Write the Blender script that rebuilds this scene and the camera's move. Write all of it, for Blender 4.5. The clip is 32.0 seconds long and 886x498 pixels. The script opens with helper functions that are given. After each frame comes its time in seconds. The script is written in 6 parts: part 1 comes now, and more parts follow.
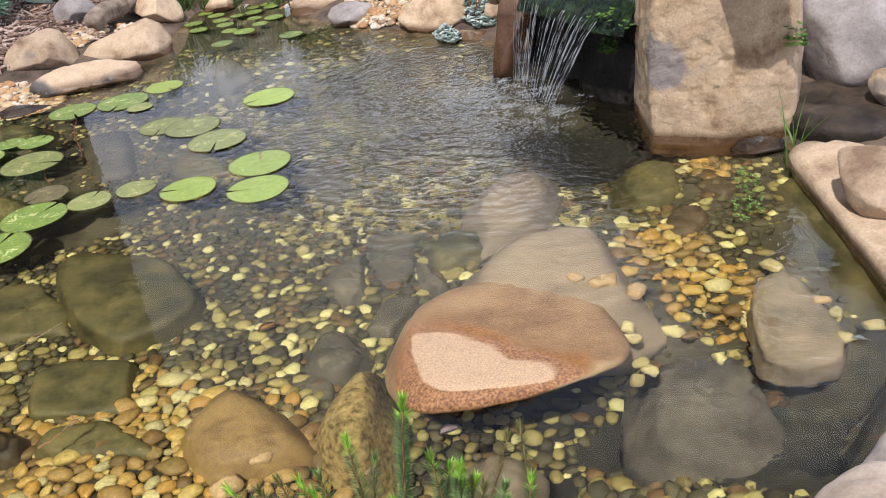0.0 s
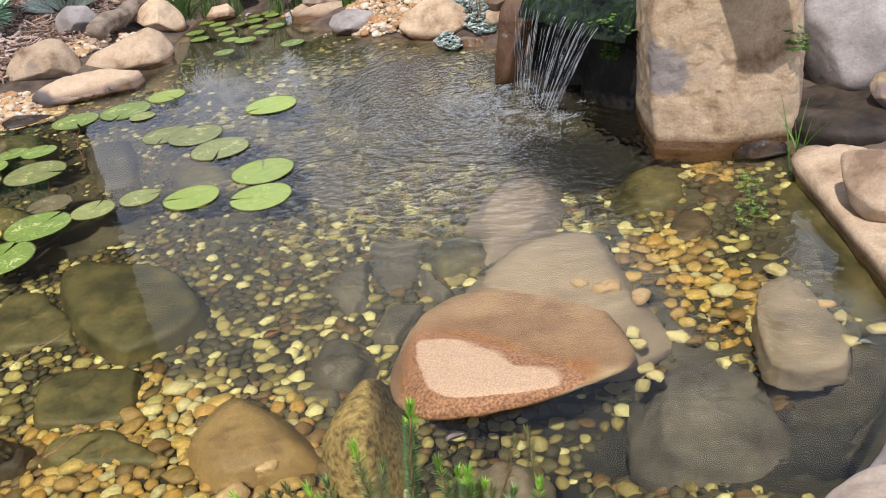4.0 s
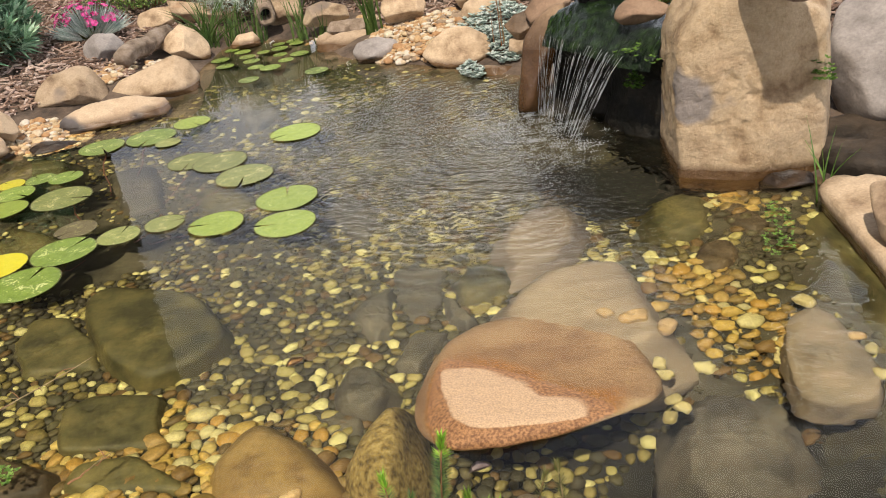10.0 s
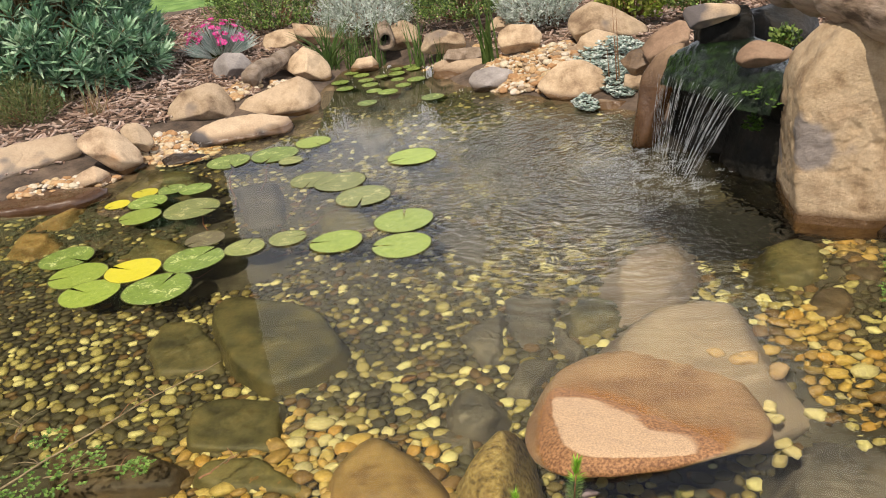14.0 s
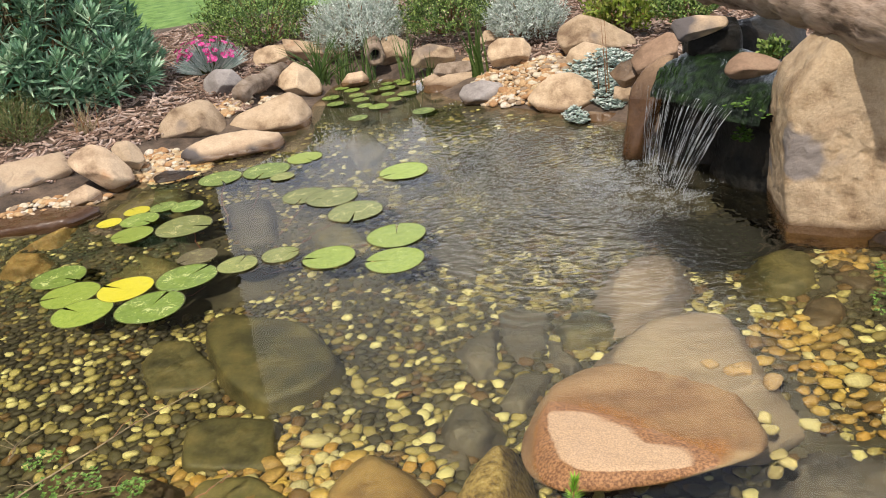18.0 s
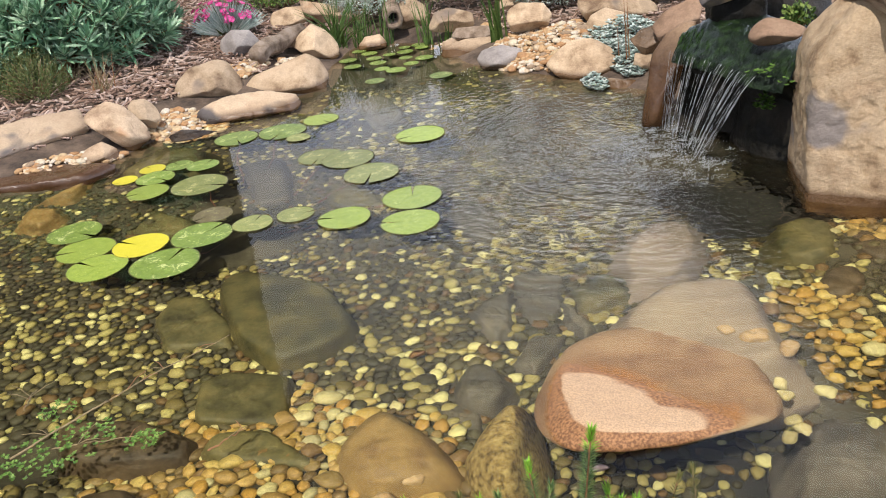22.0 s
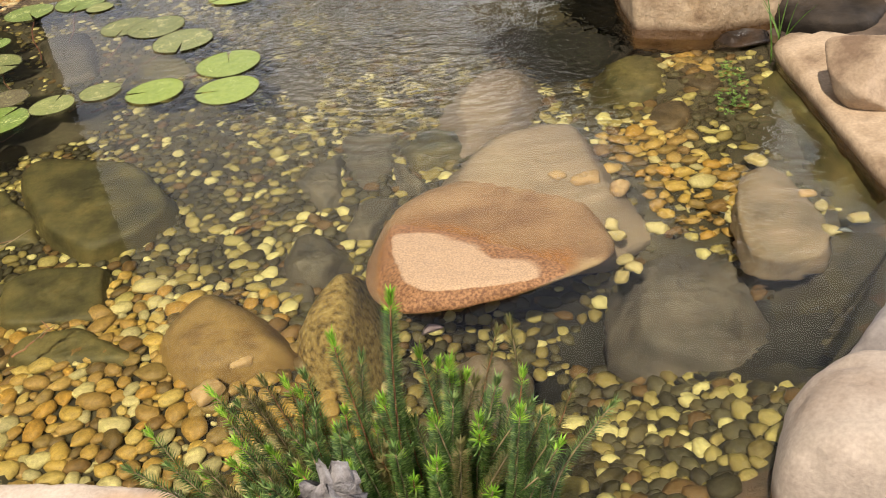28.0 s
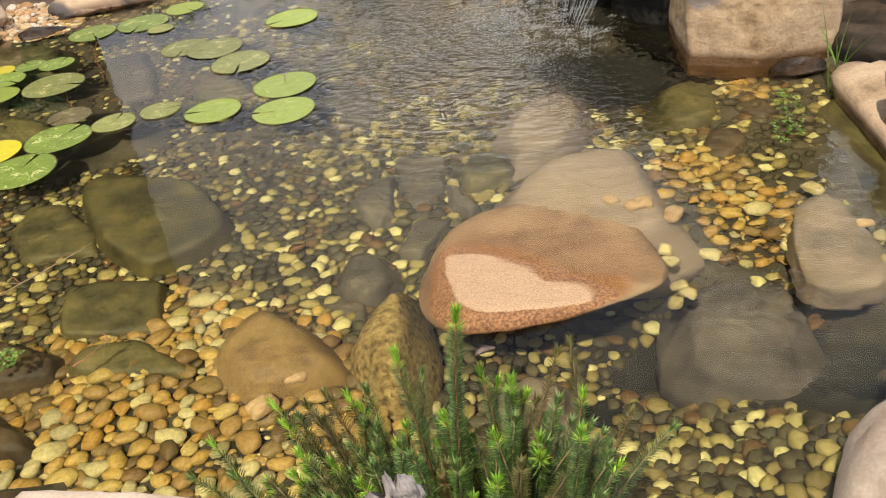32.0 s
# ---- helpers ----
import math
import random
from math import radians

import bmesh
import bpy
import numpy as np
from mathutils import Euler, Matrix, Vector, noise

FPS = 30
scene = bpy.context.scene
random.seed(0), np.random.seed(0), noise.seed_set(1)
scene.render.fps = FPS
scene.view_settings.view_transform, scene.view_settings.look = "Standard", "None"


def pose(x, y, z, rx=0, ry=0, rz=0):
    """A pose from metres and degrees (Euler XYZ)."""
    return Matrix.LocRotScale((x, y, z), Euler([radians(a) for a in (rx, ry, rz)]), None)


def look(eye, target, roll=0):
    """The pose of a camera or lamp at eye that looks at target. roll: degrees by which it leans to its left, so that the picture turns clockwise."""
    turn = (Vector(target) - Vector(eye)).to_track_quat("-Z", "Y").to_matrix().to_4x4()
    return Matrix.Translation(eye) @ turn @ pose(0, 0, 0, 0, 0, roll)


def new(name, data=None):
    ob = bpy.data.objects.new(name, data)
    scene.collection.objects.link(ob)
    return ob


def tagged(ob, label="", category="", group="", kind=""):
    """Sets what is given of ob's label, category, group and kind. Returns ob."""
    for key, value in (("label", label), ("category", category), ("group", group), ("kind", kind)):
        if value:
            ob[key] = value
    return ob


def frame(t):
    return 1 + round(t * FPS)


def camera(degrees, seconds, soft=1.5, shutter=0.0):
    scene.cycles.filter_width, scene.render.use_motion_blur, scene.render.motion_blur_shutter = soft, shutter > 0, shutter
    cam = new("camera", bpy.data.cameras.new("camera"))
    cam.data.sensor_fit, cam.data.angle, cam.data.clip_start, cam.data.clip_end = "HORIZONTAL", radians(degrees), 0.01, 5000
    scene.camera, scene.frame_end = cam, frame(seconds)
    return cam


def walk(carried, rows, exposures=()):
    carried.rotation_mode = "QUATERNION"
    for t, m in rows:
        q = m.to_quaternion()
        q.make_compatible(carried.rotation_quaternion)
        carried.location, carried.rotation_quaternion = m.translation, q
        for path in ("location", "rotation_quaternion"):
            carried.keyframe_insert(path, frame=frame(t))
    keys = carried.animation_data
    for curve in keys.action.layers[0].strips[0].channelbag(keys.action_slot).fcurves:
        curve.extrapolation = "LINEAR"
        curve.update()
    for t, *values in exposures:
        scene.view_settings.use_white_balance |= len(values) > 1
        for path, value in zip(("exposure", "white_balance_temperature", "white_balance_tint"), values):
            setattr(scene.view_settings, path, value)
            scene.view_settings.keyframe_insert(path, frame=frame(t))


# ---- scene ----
import collections

cam = camera(50.83, 32.0, soft=1.0)
EXPOSURES = [(0, -0.15, 5720, 15), (6, -0.16, 5820, 15), (8, -0.23, 6420, 12), (13, -0.23, 6560, 12), (19, -0.17, 6180, 12), (25, -0.14, 5850, 14), (27.5, -0.21, 6600, 13), (32, -0.23, 6650, 13)]
PATH = [
    (0, (0.098, 0.054, 1.289), (0.288, 1.801, 0.334), -7.99),
    (1, (0.094, 0.051, 1.294), (0.291, 1.800, 0.343), -7.97),
    (2, (0.088, 0.053, 1.288), (0.286, 1.802, 0.340), -7.97),
    (3, (0.092, 0.053, 1.289), (0.286, 1.804, 0.342), -8.10),
    (3.5, (0.090, 0.053, 1.290), (0.283, 1.805, 0.345), -8.26),
    (5.5, (0.098, 0.054, 1.290), (0.276, 1.815, 0.359), -8.87),
    (6, (0.095, 0.054, 1.292), (0.272, 1.816, 0.363), -8.96),
    (7, (0.090, 0.056, 1.289), (0.268, 1.821, 0.364), -8.92),
    (8, (0.084, 0.048, 1.297), (0.257, 1.815, 0.377), -8.99),
    (9, (0.089, 0.059, 1.286), (0.257, 1.830, 0.372), -8.98),
    (10, (0.077, 0.064, 1.294), (0.238, 1.849, 0.407), -8.49),
    (10.5, (0.059, 0.054, 1.349), (0.202, 1.854, 0.488), -8.08),
    (11, (0.041, 0.020, 1.382), (0.156, 1.835, 0.550), -7.61),
    (11.5, (0.036, 0.013, 1.372), (0.117, 1.836, 0.555), -7.20),
    (12, (0.014, 0.002, 1.365), (0.062, 1.830, 0.553), -7.00),
    (13, (-0.000, -0.000, 1.351), (-0.002, 1.824, 0.531), -7.22),
    (13.5, (0.000, -0.008, 1.355), (-0.015, 1.815, 0.534), -7.36),
    (15.5, (0.001, -0.011, 1.364), (-0.028, 1.818, 0.556), -8.16),
    (16, (0.008, -0.006, 1.363), (-0.013, 1.825, 0.559), -8.30),
    (17, (0.008, -0.008, 1.374), (0.005, 1.825, 0.575), -8.25),
    (18, (-0.002, -0.009, 1.370), (-0.004, 1.825, 0.571), -8.11),
    (19, (-0.002, -0.003, 1.360), (-0.016, 1.827, 0.555), -8.05),
    (20, (-0.007, -0.006, 1.355), (-0.030, 1.818, 0.537), -7.90),
    (21, (-0.012, -0.006, 1.341), (-0.043, 1.811, 0.507), -7.54),
    (22, (-0.016, -0.009, 1.336), (-0.053, 1.801, 0.485), -7.38),
    (23, (-0.012, 0.002, 1.321), (-0.021, 1.799, 0.441), -7.58),
    (23.5, (0.002, 0.006, 1.321), (0.032, 1.786, 0.409), -7.90),
    (24, (0.032, 0.042, 1.296), (0.118, 1.796, 0.339), -8.10),
    (24.5, (0.056, 0.083, 1.270), (0.208, 1.802, 0.258), -8.02),
    (25, (0.071, 0.102, 1.250), (0.273, 1.783, 0.185), -7.80),
    (25.5, (0.098, 0.099, 1.241), (0.327, 1.749, 0.134), -7.70),
    (27.5, (0.091, 0.094, 1.243), (0.312, 1.727, 0.109), -7.98),
    (28, (0.081, 0.093, 1.243), (0.288, 1.732, 0.116), -8.35),
    (29, (0.063, 0.093, 1.244), (0.246, 1.743, 0.129), -8.39),
    (30, (0.052, 0.093, 1.244), (0.214, 1.754, 0.141), -8.38),
    (31, (0.050, 0.088, 1.244), (0.194, 1.759, 0.156), -8.50),
    (32, (0.049, 0.082, 1.250), (0.181, 1.764, 0.176), -8.57),
]
walk(cam, [(t, look(eye, target, roll)) for t, eye, target, roll in PATH], exposures=EXPOSURES)

# ---- light ----
SUN_EL, SUN_AZ = radians(61), radians(203)  # azimuth clockwise from +y
world = bpy.data.worlds.new("sky")
scene.world = world
world.use_nodes = True
wn, wl = world.node_tree.nodes, world.node_tree.links
sky = wn.new("ShaderNodeTexSky")
sky.sky_type, sky.sun_disc = "NISHITA", False
sky.sun_elevation, sky.sun_rotation = SUN_EL, SUN_AZ
sky.dust_density, sky.air_density = 2.5, 1.0
# thin bright cloud over most of the sky
wco = wn.new("ShaderNodeTexCoord")
wnoise = wn.new("ShaderNodeTexNoise")
wnoise.inputs["Scale"].default_value, wnoise.inputs["Detail"].default_value = 2.2, 6
wramp = wn.new("ShaderNodeValToRGB")
wramp.color_ramp.elements[0].position, wramp.color_ramp.elements[1].position = 0.30, 0.62
wmix = wn.new("ShaderNodeMix")
wmix.data_type = "RGBA"
wl.new(wco.outputs["Generated"], wnoise.inputs["Vector"])
# the cloud lies thick towards the horizon and opens overhead
wsep = wn.new("ShaderNodeSeparateXYZ")
wl.new(wco.outputs["Generated"], wsep.inputs[0])
wlow = wn.new("ShaderNodeMapRange")
wlow.inputs["From Min"].default_value, wlow.inputs["From Max"].default_value = 0.50, 0.88
wlow.inputs["To Min"].default_value, wlow.inputs["To Max"].default_value = 0.34, -0.14
wl.new(wsep.outputs["Z"], wlow.inputs["Value"])
wadd = wn.new("ShaderNodeMath")
wl.new(wnoise.outputs["Fac"], wadd.inputs[0])
wl.new(wlow.outputs[0], wadd.inputs[1])
wl.new(wadd.outputs[0], wramp.inputs["Fac"])
wl.new(wramp.outputs["Color"], wmix.inputs["Factor"])
wl.new(sky.outputs["Color"], wmix.inputs["A"])
# brighter towards the horizon, as thin cloud is
wglow = wn.new("ShaderNodeMapRange")
wglow.inputs["From Min"].default_value, wglow.inputs["From Max"].default_value = 0.20, 0.70
wglow.inputs["To Min"].default_value, wglow.inputs["To Max"].default_value = 46.0, 11.0
wl.new(wsep.outputs["Z"], wglow.inputs["Value"])
wtone = wn.new("ShaderNodeVectorMath")
wtone.operation = "SCALE"
wtone.inputs[0].default_value = (1.0, 1.05, 1.17)
wl.new(wglow.outputs[0], wtone.inputs["Scale"])
# the cloud is thicker, and so brighter, towards +x
wside = wn.new("ShaderNodeMapRange")
wside.inputs["From Min"].default_value, wside.inputs["From Max"].default_value = -0.28, 0.42
wside.inputs["To Min"].default_value, wside.inputs["To Max"].default_value = 0.50, 1.50
wl.new(wsep.outputs["X"], wside.inputs["Value"])
wthick = wn.new("ShaderNodeVectorMath")
wthick.operation = "SCALE"
wl.new(wtone.outputs[0], wthick.inputs[0])
wl.new(wside.outputs[0], wthick.inputs["Scale"])
wl.new(wthick.outputs[0], wmix.inputs["B"])
wl.new(wmix.outputs["Result"], wn["Background"].inputs["Color"])
wn["Background"].inputs["Strength"].default_value = 0.048
sun = new("sun", bpy.data.lights.new("sun", "SUN"))
sun.data.energy, sun.data.angle, sun.data.color = 6.0, radians(0.8), (1.0, 0.92, 0.80)
sun_dir = Vector((math.sin(SUN_AZ) * math.cos(SUN_EL), math.cos(SUN_AZ) * math.cos(SUN_EL), math.sin(SUN_EL)))
sun.matrix_world = look(sun_dir * 20, (0, 0, 0))


# ---- materials ----
DIM = 0.82


def mat(name, colours, rough=0.8, scale=6.0, bump=0.3, fine=60.0, spread=0.10, spec=0.4, wet=False, patches=None, detail=7.0, coords="Object", translucent=0.0, stretch=(1, 1, 1)):
    """A grained material: colours run along a noise ramp, a fine grain and relief lie over it, and each object is tinted a little apart. wet: dark and glossy just above and below the waterline. patches: (colour, amount)"""
    m = bpy.data.materials.new(name)
    m.use_nodes = True
    n, l = m.node_tree.nodes, m.node_tree.links
    b = n["Principled BSDF"]
    co = n.new("ShaderNodeTexCoord")
    big, small = n.new("ShaderNodeTexNoise"), n.new("ShaderNodeTexNoise")
    big.inputs["Scale"].default_value, big.inputs["Detail"].default_value, big.inputs["Roughness"].default_value = scale, detail, 0.62
    small.inputs["Scale"].default_value, small.inputs["Detail"].default_value = fine, 4
    info = n.new("ShaderNodeObjectInfo")
    shift = n.new("ShaderNodeVectorMath")
    shift.operation = "MULTIPLY_ADD"
    shift.inputs[1].default_value = stretch
    wide = n.new("ShaderNodeVectorMath")
    wide.operation = "SCALE"
    wide.inputs["Scale"].default_value = 37.0
    l.new(info.outputs["Random"], wide.inputs[0])
    l.new(co.outputs[coords], shift.inputs[0])
    l.new(wide.outputs[0], shift.inputs[2])
    for t in (big, small):
        l.new(shift.outputs[0], t.inputs["Vector"])
    ramp = n.new("ShaderNodeValToRGB")
    el = ramp.color_ramp.elements
    for k, c in enumerate(colours):
        pos = 0.35 + 0.31 * k / max(1, len(colours) - 1)
        e = el[k] if k < 2 else el.new(pos)
        e.position, e.color = pos, (*[q * DIM for q in c], 1)
    l.new(big.outputs["Fac"], ramp.inputs["Fac"])
    hsv = n.new("ShaderNodeHueSaturation")
    rnd = n.new("ShaderNodeMapRange")
    rnd.inputs["To Min"].default_value, rnd.inputs["To Max"].default_value = 1 - spread * 2, 1 + spread * 2
    grain = n.new("ShaderNodeMapRange")
    grain.inputs["From Min"].default_value, grain.inputs["From Max"].default_value = 0.3, 0.7
    grain.inputs["To Min"].default_value, grain.inputs["To Max"].default_value = 0.86, 1.10
    both = n.new("ShaderNodeMath")
    both.operation = "MULTIPLY"
    l.new(info.outputs["Random"], rnd.inputs["Value"])
    l.new(small.outputs["Fac"], grain.inputs["Value"])
    l.new(rnd.outputs[0], both.inputs[0])
    l.new(grain.outputs[0], both.inputs[1])
    l.new(both.outputs[0], hsv.inputs["Value"])
    l.new(ramp.outputs["Color"], hsv.inputs["Color"])
    out = hsv.outputs["Color"]
    if patches:
        spot = n.new("ShaderNodeTexNoise")
        spot.inputs["Scale"].default_value, spot.inputs["Detail"].default_value = scale * 0.55, 3
        off = n.new("ShaderNodeVectorMath")
        off.inputs[1].default_value = (5.3, 2.1, 9.7)
        l.new(shift.outputs[0], off.inputs[0])
        l.new(off.outputs[0], spot.inputs["Vector"])
        edge = n.new("ShaderNodeMapRange")
        edge.inputs["From Min"].default_value, edge.inputs["From Max"].default_value = 1 - patches[1], 1.06 - patches[1]
        l.new(spot.outputs["Fac"], edge.inputs["Value"])
        over = n.new("ShaderNodeMix")
        over.data_type = "RGBA"
        over.inputs["B"].default_value = (*patches[0], 1)
        l.new(edge.outputs[0], over.inputs["Factor"])
        l.new(out, over.inputs["A"])
        out = over.outputs["Result"]
    b.inputs["Roughness"].default_value = rough
    b.inputs["Specular IOR Level"].default_value = spec
    if wet:
        geo = n.new("ShaderNodeNewGeometry")
        sep = n.new("ShaderNodeSeparateXYZ")
        l.new(geo.outputs["Position"], sep.inputs[0])
        jit = n.new("ShaderNodeMath")
        jit.operation = "MULTIPLY_ADD"
        jit.inputs[1].default_value = -0.05
        l.new(big.outputs["Fac"], jit.inputs[0])
        l.new(sep.outputs["Z"], jit.inputs[2])
        line = n.new("ShaderNodeMapRange")
        line.inputs["From Min"].default_value, line.inputs["From Max"].default_value = 0.0 if wet is True else wet * 0.6, 0.026 if wet is True else wet
        line.inputs["To Min"].default_value, line.inputs["To Max"].default_value = 1, 0
        l.new(jit.outputs[0], line.inputs["Value"])
        dark = n.new("ShaderNodeMix")
        dark.data_type, dark.blend_type = "RGBA", "MULTIPLY"
        dark.inputs["B"].default_value = (0.27, 0.205, 0.145, 1)
        l.new(line.outputs[0], dark.inputs["Factor"])
        l.new(out, dark.inputs["A"])
        out = dark.outputs["Result"]
        gl = n.new("ShaderNodeMapRange")
        gl.inputs["To Min"].default_value, gl.inputs["To Max"].default_value = rough, 0.25
        l.new(line.outputs[0], gl.inputs["Value"])
        l.new(gl.outputs[0], b.inputs["Roughness"])
    l.new(out, b.inputs["Base Color"])
    mid = n.new("ShaderNodeTexNoise")
    mid.inputs["Scale"].default_value, mid.inputs["Detail"].default_value, mid.inputs["Roughness"].default_value = scale * 4.5, 8, 0.7
    l.new(shift.outputs[0], mid.inputs["Vector"])
    bp3 = n.new("ShaderNodeBump")
    bp3.inputs["Strength"].default_value, bp3.inputs["Distance"].default_value = min(1.0, bump * 1.2), 0.007
    l.new(mid.outputs["Fac"], bp3.inputs["Height"])
    bp, bp2 = n.new("ShaderNodeBump"), n.new("ShaderNodeBump")
    l.new(bp3.outputs[0], bp.inputs["Normal"])
    bp.inputs["Strength"].default_value, bp.inputs["Distance"].default_value = bump, 0.012
    bp2.inputs["Strength"].default_value, bp2.inputs["Distance"].default_value = bump * 0.6, 0.003
    l.new(big.outputs["Fac"], bp.inputs["Height"])
    l.new(small.outputs["Fac"], bp2.inputs["Height"])
    l.new(bp.outputs[0], bp2.inputs["Normal"])
    l.new(bp2.outputs[0], b.inputs["Normal"])
    if translucent:
        tr, mx = n.new("ShaderNodeBsdfTranslucent"), n.new("ShaderNodeMixShader")
        l.new(out, tr.inputs["Color"])
        mx.inputs[0].default_value = translucent
        l.new(b.outputs[0], mx.inputs[1])
        l.new(tr.outputs[0], mx.inputs[2])
        l.new(mx.outputs[0], n["Material Output"].inputs["Surface"])
    return m


SAND = mat("sandstone", [(0.22, 0.14, 0.08), (0.41, 0.29, 0.175), (0.55, 0.405, 0.26), (0.43, 0.315, 0.20)], 0.85, 6, 0.9, 120, wet=True, patches=((0.17, 0.13, 0.10), 0.39))
SAND_PALE = mat("pale_sandstone", [(0.25, 0.16, 0.095), (0.43, 0.305, 0.19), (0.56, 0.41, 0.265), (0.42, 0.30, 0.19)], 0.88, 6, 0.9, 120, wet=True, patches=((0.40, 0.22, 0.11), 0.38))
WET_BROWN = mat("wet_brown_rock", [(0.06, 0.035, 0.018), (0.16, 0.10, 0.055), (0.30, 0.20, 0.12)], 0.4, 6, 0.9, 80)
CREAM = mat("cream_sandstone", [(0.44, 0.33, 0.24), (0.58, 0.46, 0.35), (0.66, 0.54, 0.42), (0.60, 0.48, 0.37)], 0.88, 4, 0.5, 130, wet=True, patches=((0.52, 0.32, 0.17), 0.34))
SAND_RED = mat("red_sandstone", [(0.18, 0.11, 0.065), (0.30, 0.19, 0.12), (0.37, 0.25, 0.16)], 0.85, 5, 0.5, 90, wet=True)
SAND_GREY = mat("grey_sandstone", [(0.20, 0.17, 0.15), (0.32, 0.28, 0.25), (0.42, 0.37, 0.33)], 0.85, 6, 0.5, 100, wet=True)
SAND_EDGED = mat("split_sandstone", [(0.30, 0.20, 0.12), (0.46, 0.33, 0.21), (0.54, 0.40, 0.26), (0.46, 0.34, 0.22)], 0.86, 5, 0.7, 130, wet=True, patches=((0.10, 0.085, 0.08), 0.48))
SLATE = mat("dark_slate", [(0.05, 0.045, 0.045), (0.10, 0.085, 0.075), (0.20, 0.15, 0.11)], 0.55, 9, 0.6, 100, wet=True)
TALL = mat("tall_boulder_stone", [(0.22, 0.135, 0.07), (0.40, 0.28, 0.16), (0.49, 0.36, 0.22), (0.38, 0.265, 0.155)], 0.85, 7, 1.0, 110, wet=True, patches=((0.21, 0.175, 0.15), 0.38))
SUNK = mat("submerged_brown_rock", [(0.15, 0.092, 0.032), (0.25, 0.165, 0.06), (0.31, 0.215, 0.085)], 0.6, 9, 0.35, 80)
SUNK_OLIVE = mat("submerged_olive_rock", [(0.035, 0.033, 0.013), (0.085, 0.075, 0.028), (0.13, 0.11, 0.042)], 0.6, 8, 0.4, 80)
PILLAR = mat("splashed_brown_rock", [(0.18, 0.105, 0.06), (0.32, 0.205, 0.12), (0.42, 0.285, 0.17)], 0.7, 6, 0.9, 90, wet=0.36)
SUNK_DARK = mat("submerged_dark_brown_rock", [(0.035, 0.024, 0.012), (0.075, 0.052, 0.028), (0.12, 0.085, 0.045)], 0.6, 8, 0.4, 80)
SUNK_TAN_DULL = mat("submerged_dull_tan_rock", [(0.13, 0.105, 0.078), (0.20, 0.16, 0.118), (0.25, 0.20, 0.15)], 0.6, 7, 0.5, 80, patches=((0.10, 0.08, 0.055), 0.38))
SUNK_SILT = mat("silted_grey_rock", [(0.04, 0.036, 0.03), (0.075, 0.066, 0.055), (0.12, 0.105, 0.088)], 0.7, 7, 0.4, 80)
SUNK_GREY = mat("submerged_grey_rock", [(0.040, 0.036, 0.027), (0.085, 0.075, 0.055), (0.13, 0.112, 0.082)], 0.6, 8, 0.4, 80)
SUNK_TAN = mat("submerged_tan_rock", [(0.19, 0.15, 0.115), (0.27, 0.215, 0.165), (0.32, 0.26, 0.20)], 0.6, 4, 0.22, 80)
MOTTLE = mat("mottled_yellow_rock", [(0.13, 0.085, 0.03), (0.40, 0.29, 0.10), (0.64, 0.50, 0.22)], 0.6, 48, 0.9, 160)
SOIL = mat("soil", [(0.05, 0.035, 0.024), (0.11, 0.076, 0.052), (0.17, 0.12, 0.08)], 0.95, 9, 0.6, 70)
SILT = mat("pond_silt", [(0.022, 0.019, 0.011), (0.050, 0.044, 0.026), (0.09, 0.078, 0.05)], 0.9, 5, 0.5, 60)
# near-black bed colour in place of light lost in deep water
DEEP_SHADE = mat("deep_floor_shade", [(0.006, 0.006, 0.005), (0.014, 0.013, 0.011), (0.026, 0.024, 0.02)], 0.9, 6, 0.4, 60)
BARK = mat("bark", [(0.12, 0.075, 0.045), (0.37, 0.26, 0.18), (0.50, 0.37, 0.27), (0.41, 0.29, 0.20)], 0.92, 13, 1.0, 60, stretch=(1.3, 0.25, 1.3))
WOOD = mat("weathered_wood", [(0.12, 0.08, 0.05), (0.27, 0.20, 0.14), (0.38, 0.30, 0.23)], 0.9, 10, 0.8, 60)
ALGAE = mat("algae", [(0.003, 0.006, 0.003), (0.008, 0.018, 0.006), (0.03, 0.06, 0.014)], 0.3, 22, 1.0, 90, spec=0.25)
# near-black: the shade of recesses is put into this colour
CAVE_SHADE = mat("shade_black", [(0.005, 0.005, 0.004), (0.013, 0.012, 0.009), (0.03, 0.024, 0.017)], 0.6, 7, 0.8, 60, spec=0.15)
# dark brown that carries the shade of the cleft behind the reeds
CLEFT_SHADE = mat("cleft_shade_rock", [(0.02, 0.015, 0.01), (0.05, 0.037, 0.025), (0.09, 0.065, 0.045)], 0.6, 7, 0.8, 60, spec=0.25)
HOUSE = mat("dark_timber", [(0.025, 0.022, 0.018), (0.045, 0.038, 0.03)], 0.8, 3, 0.3, 40)
LAWN = mat("lawn", [(0.08, 0.16, 0.03), (0.14, 0.25, 0.05), (0.20, 0.32, 0.08)], 0.95, 8, 0.6, 120)


